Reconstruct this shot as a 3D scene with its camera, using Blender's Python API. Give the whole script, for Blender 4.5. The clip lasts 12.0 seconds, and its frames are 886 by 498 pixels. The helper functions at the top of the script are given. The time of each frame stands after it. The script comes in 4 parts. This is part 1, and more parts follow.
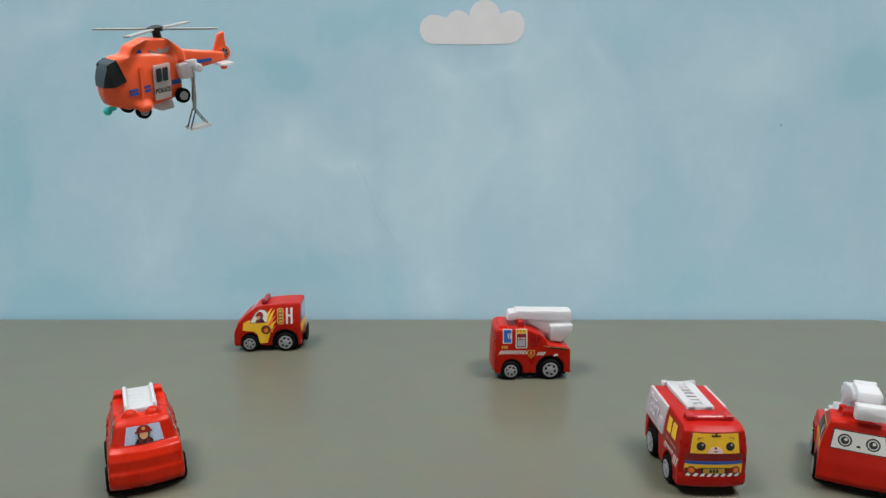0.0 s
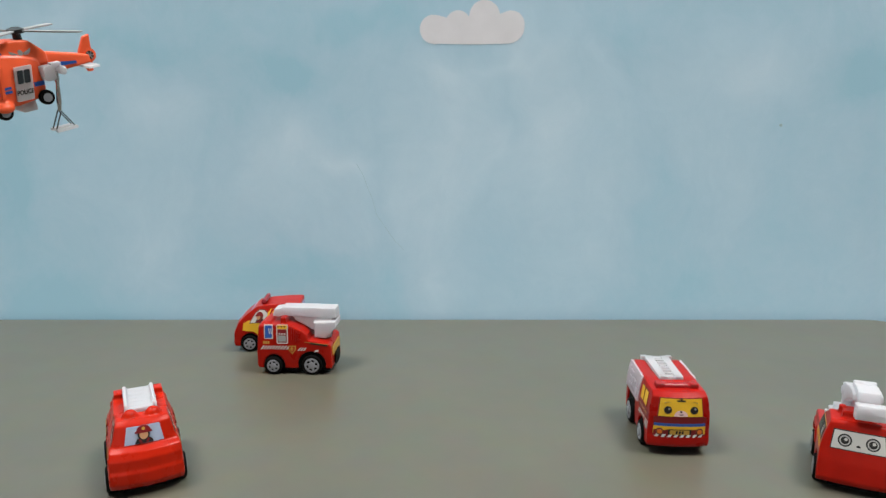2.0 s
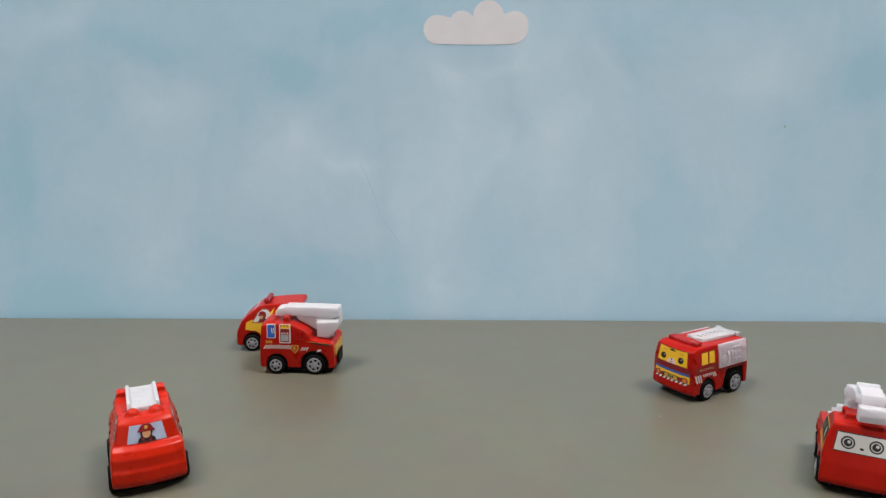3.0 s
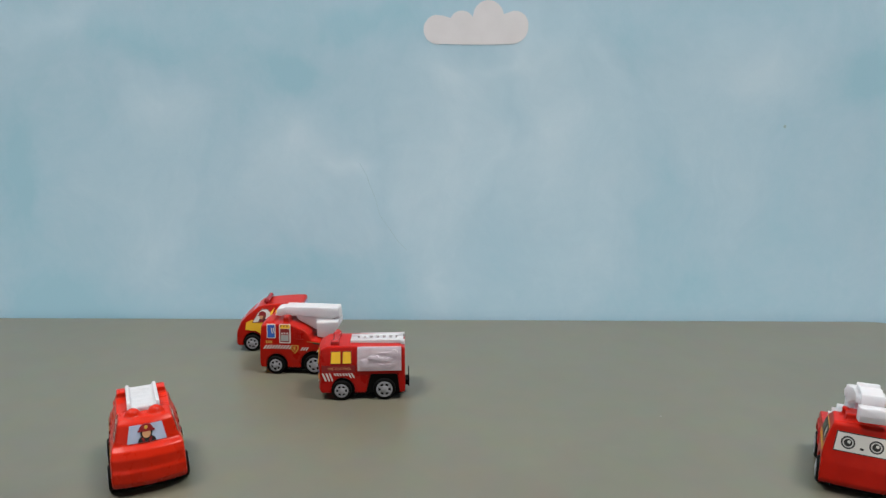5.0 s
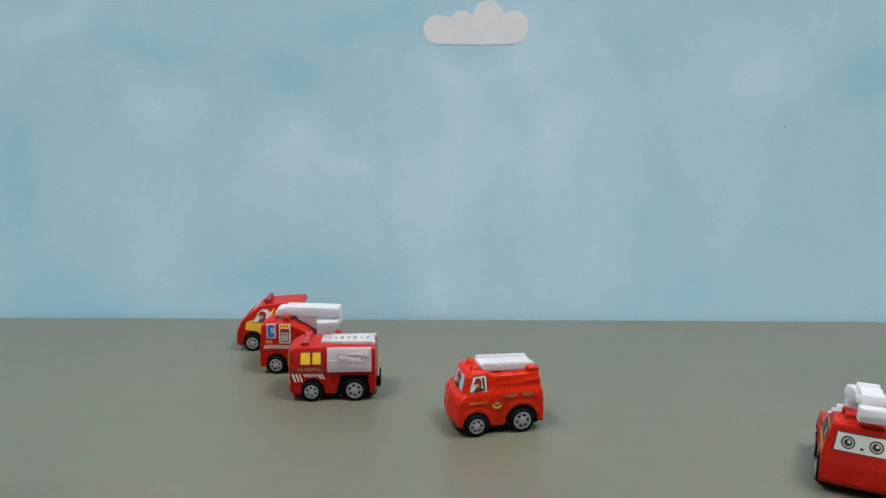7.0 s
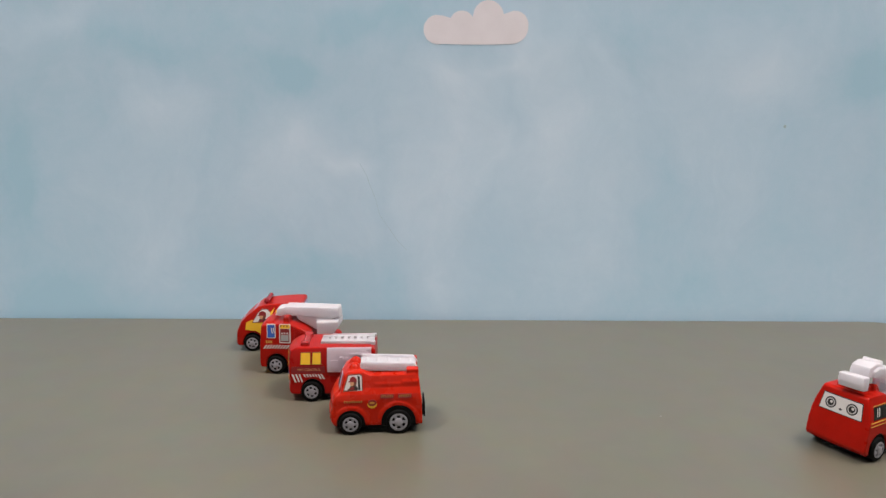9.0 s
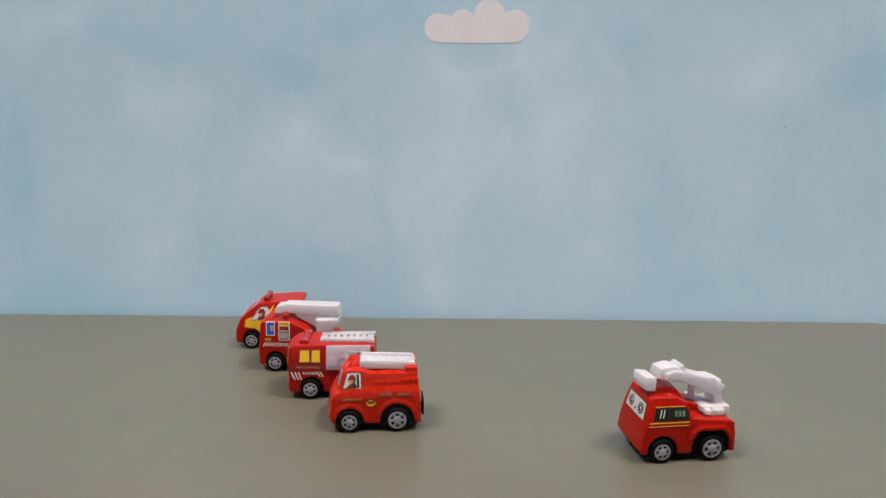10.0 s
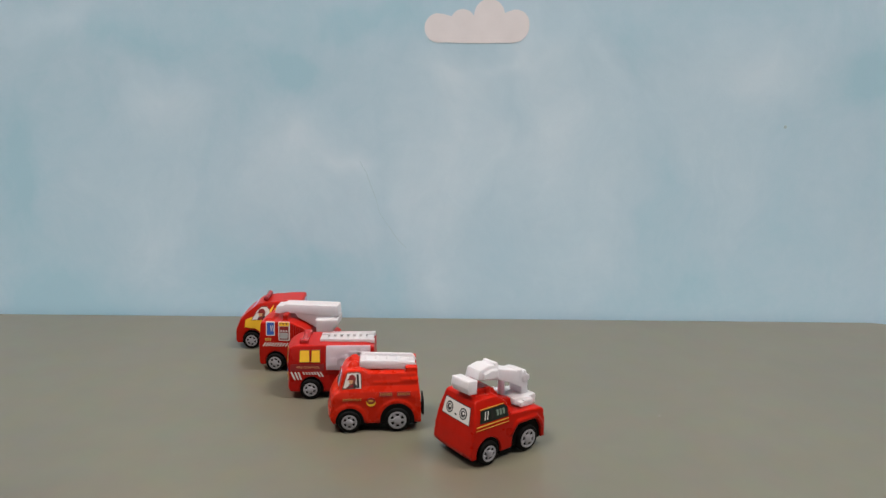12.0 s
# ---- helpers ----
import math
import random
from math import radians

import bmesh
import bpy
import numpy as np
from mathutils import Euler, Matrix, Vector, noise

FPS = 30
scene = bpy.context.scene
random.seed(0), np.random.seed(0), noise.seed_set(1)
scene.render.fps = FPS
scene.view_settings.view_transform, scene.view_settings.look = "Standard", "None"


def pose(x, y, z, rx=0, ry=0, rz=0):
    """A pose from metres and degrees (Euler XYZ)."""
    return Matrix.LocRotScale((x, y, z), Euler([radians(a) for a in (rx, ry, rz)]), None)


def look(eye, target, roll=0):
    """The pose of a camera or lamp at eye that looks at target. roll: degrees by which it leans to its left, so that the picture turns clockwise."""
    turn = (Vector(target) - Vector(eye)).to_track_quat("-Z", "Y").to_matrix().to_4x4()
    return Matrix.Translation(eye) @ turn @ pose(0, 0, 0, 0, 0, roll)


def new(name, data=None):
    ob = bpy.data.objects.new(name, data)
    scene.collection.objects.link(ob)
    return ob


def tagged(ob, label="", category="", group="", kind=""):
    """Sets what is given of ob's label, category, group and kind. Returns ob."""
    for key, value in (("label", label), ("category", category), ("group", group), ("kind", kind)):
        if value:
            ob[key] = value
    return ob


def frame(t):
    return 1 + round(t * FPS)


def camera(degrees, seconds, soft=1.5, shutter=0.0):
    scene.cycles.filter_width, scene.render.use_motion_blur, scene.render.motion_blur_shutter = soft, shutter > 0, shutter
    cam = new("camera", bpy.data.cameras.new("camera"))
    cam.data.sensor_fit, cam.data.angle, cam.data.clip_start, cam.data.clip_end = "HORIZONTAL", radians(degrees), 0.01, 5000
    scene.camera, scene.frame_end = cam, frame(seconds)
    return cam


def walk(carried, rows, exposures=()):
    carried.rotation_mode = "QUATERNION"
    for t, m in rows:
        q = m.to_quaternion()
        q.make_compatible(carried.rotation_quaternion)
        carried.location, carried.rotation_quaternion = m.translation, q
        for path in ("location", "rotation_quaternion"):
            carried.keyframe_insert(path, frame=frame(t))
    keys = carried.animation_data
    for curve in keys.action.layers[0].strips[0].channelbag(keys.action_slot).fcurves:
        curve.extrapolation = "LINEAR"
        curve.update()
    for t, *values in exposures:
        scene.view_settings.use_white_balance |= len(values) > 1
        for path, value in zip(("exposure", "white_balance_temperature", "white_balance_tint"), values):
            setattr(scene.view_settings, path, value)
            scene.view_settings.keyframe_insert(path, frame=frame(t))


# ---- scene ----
# ---------------------------------------------------------------- camera
cam = camera(66.56, 12.0, soft=1.4)


def held(rx, rz, roll):
    return pose(0, 0, 0.1595, rx, 0, rz) @ pose(0, 0, 0, 0, 0, roll)


FIRST, SECOND, THIRD = held(79.005, 0, 0), held(79.022, 0.249, 0.184), held(78.898, 0.221, 0.519)
walk(cam, [(0.0, FIRST), (2.9, FIRST), (3.0, SECOND), (9.4, SECOND), (9.5, THIRD), (12.0, THIRD)],
     exposures=[(0.0, 0.0, 6390, 6), (0.5, 0.0, 6500, 10), (1.0, 0.0, 6450, 9), (2.0, 0.0, 6450, 9), (2.5, 0.0, 6460, 12), (3.0, 0.0, 6600, 14), (5.0, 0.0, 6500, 10),
                (5.5, 0.0, 6500, 10), (6.0, 0.0, 6080, 3), (6.5, 0.0, 6400, 7), (7.0, 0.0, 6240, 5), (8.8, 0.0, 6850, 20), (9.5, 0.0, 7040, 21.5), (10.0, 0.0, 6850, 18.5),
                (10.5, 0.0, 6455, 10.5), (11.0, 0.0, 6230, 3.5), (11.5, 0.0, 6120, 0.5), (11.7, 0.0, 6150, 1), (12.0, 0.0, 6990, 17)])

# ---------------------------------------------------------------- light
world = bpy.data.worlds.new("world")
scene.world = world
world.use_nodes = True
sky = world.node_tree.nodes.new("ShaderNodeTexSky")
sky.sky_type, sky.sun_disc, sky.sun_elevation, sky.sun_rotation = "NISHITA", False, radians(40), radians(200)
world.node_tree.links.new(sky.outputs[0], world.node_tree.nodes["Background"].inputs[0])
world.node_tree.nodes["Background"].inputs[1].default_value = 0.1


def area(name, m, sx, sy, watts, colour):
    lamp = bpy.data.lights.new(name, "AREA")
    lamp.shape, lamp.size, lamp.size_y, lamp.energy, lamp.color = "RECTANGLE", sx, sy, watts, colour
    ob = new(name, lamp)
    ob.matrix_world = m
    return ob


# two ceiling panels, one to each side: every truck throws a soft shadow both ways
area("ceiling_panel_glow", look((-0.66, 0.10, 1.80), (0, 0.35, 0)), 0.65, 0.7, 46, (0.99, 0.98, 0.94))
area("ceiling_panel_glow", look((0.72, 0.10, 1.80), (0, 0.35, 0)), 0.65, 0.7, 52.5, (0.99, 0.98, 0.94))
# weak fill added from an assumed window, unseen behind the camera
area("unseen_window_fill", look((-0.2, -1.72, 0.55), (0, 0.4, 0.05)), 1.3, 1.1, 0.2, (0.95, 0.98, 1.0))


# ---------------------------------------------------------------- materials
def material(name, colour, rough=0.45, metal=0.0, vary=0.06, scale=120.0, bump=0.02, coat=0.0, spec=0.35):
    """A painted or moulded surface with fine grain, slow change of tone and small uneven gloss."""
    m = bpy.data.materials.new(name)
    m.use_nodes = True
    nt = m.node_tree
    b = nt.nodes["Principled BSDF"]
    co = nt.nodes.new("ShaderNodeTexCoord")
    slow, fine = nt.nodes.new("ShaderNodeTexNoise"), nt.nodes.new("ShaderNodeTexNoise")
    slow.inputs["Scale"].default_value, fine.inputs["Scale"].default_value = scale, scale * 14
    slow.inputs["Detail"].default_value = 4
    for n in (slow, fine):
        nt.links.new(co.outputs["Object"], n.inputs["Vector"])
    ramp = nt.nodes.new("ShaderNodeValToRGB")
    ramp.color_ramp.elements[0].position, ramp.color_ramp.elements[1].position = 0.3, 0.7
    ramp.color_ramp.elements[0].color = (*[c * (1 - vary) for c in colour], 1)
    ramp.color_ramp.elements[1].color = (*[min(1, c * (1 + vary)) for c in colour], 1)
    nt.links.new(slow.outputs["Fac"], ramp.inputs["Fac"])
    nt.links.new(ramp.outputs["Color"], b.inputs["Base Color"])
    rr = nt.nodes.new("ShaderNodeMapRange")
    rr.inputs["To Min"].default_value, rr.inputs["To Max"].default_value = max(0.02, rough - 0.08), rough + 0.08
    nt.links.new(slow.outputs["Fac"], rr.inputs["Value"])
    nt.links.new(rr.outputs["Result"], b.inputs["Roughness"])
    bp = nt.nodes.new("ShaderNodeBump")
    bp.inputs["Strength"].default_value, bp.inputs["Distance"].default_value = bump * 4, 0.0002
    nt.links.new(fine.outputs["Fac"], bp.inputs["Height"])
    nt.links.new(bp.outputs["Normal"], b.inputs["Normal"])
    b.inputs["Metallic"].default_value = metal
    b.inputs["Coat Weight"].default_value = coat
    b.inputs["Specular IOR Level"].default_value = spec
    return m


RED = material("red_plastic", (0.355, 0.008, 0.003), 0.30, vary=0.10, spec=0.14)
DEEP_RED = material("deep_red_plastic", (0.335, 0.0065, 0.004), 0.30, vary=0.10, spec=0.14)
ORANGE_RED = material("orange_red_plastic", (0.45, 0.014, 0.003), 0.28, vary=0.08, spec=0.17)
MAROON = material("maroon_print", (0.20, 0.008, 0.010), 0.4)
BEACON = material("dark_red_clear_plastic", (0.26, 0.020, 0.028), 0.22)
RED_BEACON = material("red_clear_plastic", (0.30, 0.012, 0.012), 0.22)
WHITE = material("white_plastic", (0.69, 0.67, 0.695), 0.42, vary=0.04)
PINKISH = material("pinkish_white_plastic", (0.84, 0.68, 0.77), 0.5, vary=0.05)
for plastic in (WHITE, PINKISH):
    shader = plastic.node_tree.nodes["Principled BSDF"]
    shader.inputs["Subsurface Weight"].default_value = 0.7
    shader.inputs["Subsurface Radius"].default_value = (1.0, 0.9, 0.9)
    shader.inputs["Subsurface Scale"].default_value = 0.006
    tree = plastic.node_tree
    thin, both = tree.nodes.new("ShaderNodeBsdfTranslucent"), tree.nodes.new("ShaderNodeMixShader")
    thin.inputs["Color"].default_value = (0.72, 0.72, 0.76, 1)
    both.inputs[0].default_value = 0.38
    tree.links.new(shader.outputs[0], both.inputs[1])
    tree.links.new(thin.outputs[0], both.inputs[2])
    tree.links.new(both.outputs[0], tree.nodes["Material Output"].inputs["Surface"])
BLACK = material("black_plastic", (0.004, 0.004, 0.004), 0.5, spec=0.06)
RUBBER = material("black_rubber", (0.004, 0.004, 0.004), 0.6, spec=0.06)
RIM = material("silver_grey_plastic", (0.27, 0.27, 0.295), 0.35, vary=0.04)
S_WHITE = material("white_print", (0.58, 0.56, 0.54), 0.4, vary=0.03)
S_YELLOW = material("yellow_print", (0.80, 0.46, 0.025), 0.4)
S_GOLD = material("gold_print", (0.50, 0.28, 0.04), 0.4)
S_ORANGE = material("orange_print", (0.75, 0.17, 0.02), 0.4)
S_BLUE = material("blue_print", (0.022, 0.085, 0.36), 0.4)
S_PALE = material("pale_blue_print", (0.36, 0.42, 0.62), 0.4)
S_SCREEN = material("grey_blue_print", (0.33, 0.38, 0.50), 0.4, vary=0.12)
S_BLACK = material("black_print", (0.015, 0.014, 0.014), 0.4)
S_GREY = material("grey_print", (0.30, 0.30, 0.30), 0.4)
S_GREEN = material("dark_green_print", (0.006, 0.012, 0.009), 0.35)
S_DIM = material("dim_grey_green_print", (0.13, 0.17, 0.14), 0.4)
S_DULL = material("dull_gold_print", (0.30, 0.15, 0.03), 0.45)
S_BROWN = material("brown_print", (0.13, 0.035, 0.02), 0.4)
S_TAN = material("tan_print", (0.50, 0.26, 0.13), 0.4)
S_PINK = material("pale_pink_print", (0.75, 0.50, 0.50), 0.4)
PAPER = material("white_paper", (0.71, 0.69, 0.73), 0.9, vary=0.03, scale=60, bump=0.05)
PLASTER = material("pale_plaster", (0.23, 0.225, 0.21), 0.9, scale=6, bump=0.05)
WOOD = material("brown_wood", (0.22, 0.13, 0.07), 0.5, scale=20)
HELI_ORANGE = material("bright_orange_plastic", (0.92, 0.12, 0.04), 0.32, vary=0.04)
GLASS_DARK = material("smoked_plastic", (0.03, 0.035, 0.04), 0.10)
CYAN = material("turquoise_plastic", (0.05, 0.65, 0.62), 0.3)
SILVER = material("silver_metal", (0.62, 0.62, 0.62), 0.25, metal=1.0)
LINT = material("white_lint", (0.5, 0.5, 0.5), 0.9)
SMUDGE = material("grey_smudge", (0.36, 0.48, 0.53), 0.9)
CREASE = material("paper_crease", (0.41, 0.59, 0.69), 0.9)


def tabletop_material():
    m = material("grey_green_board", (0.114, 0.106, 0.078), 0.40, vary=0.05, scale=9, bump=0.03, spec=0.8)
    nt = m.node_tree
    b = nt.nodes["Principled BSDF"]
    ramp = next(n for n in nt.nodes if n.type == "VALTORGB")
    co = next(n for n in nt.nodes if n.type == "TEX_COORD")
    mottle = nt.nodes.new("ShaderNodeTexNoise")
    mottle.inputs["Scale"].default_value, mottle.inputs["Detail"].default_value = 55, 6
    nt.links.new(co.outputs["Object"], mottle.inputs["Vector"])
    mix = nt.nodes.new("ShaderNodeMix")
    mix.data_type, mix.blend_type = "RGBA", "SOFT_LIGHT"
    mix.inputs["Factor"].default_value = 0.15
    nt.links.new(ramp.outputs["Color"], mix.inputs["A"])
    nt.links.new(mottle.outputs["Color"], mix.inputs["B"])
    drift = nt.nodes.new("ShaderNodeTexNoise")
    drift.inputs["Scale"].default_value, drift.inputs["Detail"].default_value = 5, 2
    nt.links.new(co.outputs["Object"], drift.inputs["Vector"])
    hue = nt.nodes.new("ShaderNodeValToRGB")
    hue.color_ramp.elements[0].position, hue.color_ramp.elements[1].position = 0.35, 0.65
    hue.color_ramp.elements[0].color, hue.color_ramp.elements[1].color = (0.99, 1.005, 1.0, 1), (1.02, 0.995, 0.98, 1)
    nt.links.new(drift.outputs["Fac"], hue.inputs["Fac"])
    tinted = nt.nodes.new("ShaderNodeMix")
    tinted.data_type, tinted.blend_type = "RGBA", "MULTIPLY"
    tinted.inputs["Factor"].default_value = 1.0
    nt.links.new(mix.outputs["Result"], tinted.inputs["A"])
    nt.links.new(hue.outputs["Color"], tinted.inputs["B"])
    nt.links.new(tinted.outputs["Result"], b.inputs["Base Color"])
    return m


def mural_material():
    """Pale blue watercolour wash with soft white cloud patches; brightness is added towards the table."""
    m = bpy.data.materials.new("sky_mural")
    m.use_nodes = True
    nt = m.node_tree
    b = nt.nodes["Principled BSDF"]
    b.inputs["Roughness"].default_value = 0.85
    b.inputs["Specular IOR Level"].default_value = 0.2
    co = nt.nodes.new("ShaderNodeTexCoord")
    warp = nt.nodes.new("ShaderNodeTexNoise")
    warp.inputs["Scale"].default_value, warp.inputs["Detail"].default_value = 9, 3
    nt.links.new(co.outputs["Object"], warp.inputs["Vector"])
    add = nt.nodes.new("ShaderNodeMix")
    add.data_type, add.blend_type = "RGBA", "LINEAR_LIGHT"
    add.inputs["Factor"].default_value = 0.06
    nt.links.new(co.outputs["Object"], add.inputs["A"])
    nt.links.new(warp.outputs["Color"], add.inputs["B"])
    total = None
    # soft patches: centre x, centre z, reach in x, reach in z, weight (white above zero, blue below)
    patches = ((0.007, 0.145, 0.047, 0.103, 0.35), (0.055, 0.200, 0.060, 0.012, 0.45), (0.128, 0.185, 0.022, 0.030, 0.35), (-0.235, 0.075, 0.060, 0.090, 0.22),
               (0.020, 0.110, 0.300, 0.130, 0.22), (-0.290, 0.010, 0.130, 0.040, -0.5), (-0.255, 0.215, 0.120, 0.030, -0.3), (0.011, 0.040, 0.036, 0.081, 0.3), (0.083, 0.163, 0.088, 0.103, 0.5), (0.116, 0.058, 0.062, 0.086, 0.28),
               (0.230, 0.193, 0.062, 0.059, 0.65), (-0.067, 0.120, 0.034, 0.018, 0.36), (-0.111, 0.139, 0.073, 0.051, 0.45), (-0.230, 0.163, 0.068, 0.046, 0.5),
               (0.003, 0.193, 0.052, 0.022, 0.5), (-0.318, 0.228, 0.073, 0.032, 0.35), (-0.120, 0.195, 0.055, 0.032, -0.75), (0.321, 0.198, 0.057, 0.054, -0.75),
               (-0.327, 0.106, 0.042, 0.151, -0.4), (-0.145, 0.032, 0.135, 0.059, -0.42), (0.049, 0.176, 0.014, 0.059, -0.18), (0.201, 0.049, 0.088, 0.076, -0.36),
               (-0.040, 0.036, 0.026, 0.081, -0.22), (-0.057, 0.228, 0.135, 0.024, -0.35), (0.161, 0.110, 0.031, 0.070, -0.2))
    for x, z, sx, sz, weight in patches:
        mp = nt.nodes.new("ShaderNodeMapping")
        mp.vector_type = "TEXTURE"
        mp.inputs["Location"].default_value, mp.inputs["Scale"].default_value = (x, 0, z), (sx, 10, sz)
        nt.links.new(add.outputs["Result"], mp.inputs["Vector"])
        gr = nt.nodes.new("ShaderNodeTexGradient")
        gr.gradient_type = "QUADRATIC_SPHERE"
        nt.links.new(mp.outputs["Vector"], gr.inputs["Vector"])
        mu = nt.nodes.new("ShaderNodeMath")
        mu.operation = "MULTIPLY_ADD"
        mu.inputs[1].default_value = weight
        nt.links.new(gr.outputs["Fac"], mu.inputs[0])
        if total is None:
            mu.inputs[2].default_value = 0.0
        else:
            nt.links.new(total.outputs[0], mu.inputs[2])
        total = mu
    wash = nt.nodes.new("ShaderNodeTexNoise")
    wash.inputs["Scale"].default_value, wash.inputs["Detail"].default_value, wash.inputs["Roughness"].default_value = 11, 5, 0.55
    nt.links.new(co.outputs["Object"], wash.inputs["Vector"])
    su = nt.nodes.new("ShaderNodeMath")
    su.operation = "MULTIPLY_ADD"
    su.inputs[1].default_value = 0.55
    nt.links.new(wash.outputs["Fac"], su.inputs[0])
    # washes with a visible rim: an arched cloud top, a low bank, and brush strokes running down the paper
    for x, z, sx, sz, weight in ((0.005, 0.128, 0.052, 0.074, 0.16), (-0.100, 0.098, 0.060, 0.056, 0.13), (-0.232, 0.120, 0.052, 0.062, 0.10), (0.190, 0.120, 0.085, 0.092, 0.10)):
        mp = nt.nodes.new("ShaderNodeMapping")
        mp.vector_type = "TEXTURE"
        mp.inputs["Location"].default_value, mp.inputs["Scale"].default_value = (x, 0, z), (sx, 10, sz)
        nt.links.new(add.outputs["Result"], mp.inputs["Vector"])
        gr = nt.nodes.new("ShaderNodeTexGradient")
        gr.gradient_type = "SPHERICAL"
        nt.links.new(mp.outputs["Vector"], gr.inputs["Vector"])
        edge = nt.nodes.new("ShaderNodeMapRange")
        edge.interpolation_type = "SMOOTHSTEP"
        edge.inputs["From Max"].default_value, edge.inputs["To Max"].default_value = 0.30, weight
        nt.links.new(gr.outputs["Fac"], edge.inputs["Value"])
        more = nt.nodes.new("ShaderNodeMath")
        nt.links.new(edge.outputs["Result"], more.inputs[0])
        nt.links.new(total.outputs[0], more.inputs[1])
        total = more
    for stretch, scale, weight in (((1, 1, 0.18), 42, 0.26), ((1, 1, 1), 70, 0.22), ((1, 1, 1), 190, 0.16)):
        mp = nt.nodes.new("ShaderNodeMapping")
        mp.inputs["Scale"].default_value = stretch
        nt.links.new(add.outputs["Result"], mp.inputs["Vector"])
        strokes = nt.nodes.new("ShaderNodeTexNoise")
        strokes.inputs["Scale"].default_value, strokes.inputs["Detail"].default_value = scale, 4
        nt.links.new(mp.outputs["Vector"], strokes.inputs["Vector"])
        centred = nt.nodes.new("ShaderNodeMath")
        centred.operation = "SUBTRACT"
        centred.inputs[1].default_value = 0.5
        nt.links.new(strokes.outputs["Fac"], centred.inputs[0])
        more = nt.nodes.new("ShaderNodeMath")
        more.operation = "MULTIPLY_ADD"
        more.inputs[1].default_value = weight
        nt.links.new(centred.outputs[0], more.inputs[0])
        nt.links.new(total.outputs[0], more.inputs[2])
        total = more
    nt.links.new(total.outputs[0], su.inputs[2])
    ramp = nt.nodes.new("ShaderNodeValToRGB")
    e = ramp.color_ramp.elements
    e[0].position, e[0].color = 0.0, (0.355, 0.575, 0.705, 1)
    e[1].position, e[1].color = 0.88, (0.560, 0.708, 0.828, 1)
    mid = e.new(0.32)
    mid.color = (0.435, 0.612, 0.742, 1)
    nt.links.new(su.outputs[0], ramp.inputs["Fac"])
    # painted-in light: wall colour raised near the table, where too little light reaches
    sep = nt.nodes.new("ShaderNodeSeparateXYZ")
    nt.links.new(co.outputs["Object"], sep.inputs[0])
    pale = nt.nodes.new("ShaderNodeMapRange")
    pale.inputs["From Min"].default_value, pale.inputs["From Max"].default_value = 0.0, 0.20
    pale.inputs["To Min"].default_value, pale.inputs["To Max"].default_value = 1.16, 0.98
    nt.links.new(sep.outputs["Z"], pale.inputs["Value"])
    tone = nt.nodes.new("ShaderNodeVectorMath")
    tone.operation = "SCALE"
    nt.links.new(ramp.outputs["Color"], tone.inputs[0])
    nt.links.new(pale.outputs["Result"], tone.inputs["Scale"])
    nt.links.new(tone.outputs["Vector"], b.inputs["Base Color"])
    grain = nt.nodes.new("ShaderNodeTexNoise")
    grain.inputs["Scale"].default_value = 900
    nt.links.new(co.outputs["Object"], grain.inputs["Vector"])
    bp = nt.nodes.new("ShaderNodeBump")
    bp.inputs["Strength"].default_value, bp.inputs["Distance"].default_value = 0.15, 0.0003
    nt.links.new(grain.outputs["Fac"], bp.inputs["Height"])
    nt.links.new(bp.outputs["Normal"], b.inputs["Normal"])
    return m


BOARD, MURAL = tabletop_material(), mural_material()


# ---------------------------------------------------------------- mesh helpers (millimetres)
def part(name, bm, mat, parent=None, label="", unit=0.001, sharp=35, soft=0.0):
    """Links a bmesh as one mesh object; soft > 0 rounds it off like moulded plastic, with grains of that size in mm."""
    bmesh.ops.recalc_face_normals(bm, faces=bm.faces)
    for v in bm.verts:
        v.co *= unit
    for f in bm.faces:
        f.smooth = True
    me = bpy.data.meshes.new(name)
    bm.to_mesh(me)
    bm.free()
    me.set_sharp_from_angle(angle=radians(180 if soft else sharp))
    me.materials.append(mat)
    ob = new(name, me)
    if parent:
        ob.parent = parent
    if label:
        ob["label"] = label
    if soft:
        r = ob.modifiers.new("round", "REMESH")
        r.mode, r.voxel_size, r.use_smooth_shade = "VOXEL", soft * 0.001, True
        s = ob.modifiers.new("soften", "SMOOTH")
        s.factor, s.iterations = 0.5, 4
    return ob


def solid(bm, outline, lo, hi, axis="y"):
    """A prism: the outline drawn in (x, z) across y, in (y, z) across x, or in (x, y) across z."""
    def at(a, b, d):
        return {"y": (a, d, b), "x": (d, a, b), "z": (a, b, d)}[axis]
    n = len(outline)
    low = [bm.verts.new(at(a, b, lo)) for a, b in outline]
    top = [bm.verts.new(at(a, b, hi)) for a, b in outline]
    made = [bm.faces.new(low), bm.faces.new(top[::-1])]
    for i in range(n):
        j = (i + 1) % n
        made.append(bm.faces.new((low[j], low[i], top[i], top[j])))
    bmesh.ops.recalc_face_normals(bm, faces=made)
    return bm


def box(bm, x0, x1, y0, y1, z0, z1):
    return solid(bm, [(x0, z0), (x1, z0), (x1, z1), (x0, z1)], y0, y1)


def rounded(x0, x1, z0, z1, r, n=4):
    """The outline of a rectangle with round corners."""
    out = []
    for cx, cz, a in ((x1 - r, z1 - r, 0), (x0 + r, z1 - r, 90), (x0 + r, z0 + r, 180), (x1 - r, z0 + r, 270)):
        out += [(cx + r * math.cos(radians(a + 90 * i / n)), cz + r * math.sin(radians(a + 90 * i / n))) for i in range(n + 1)]
    return out


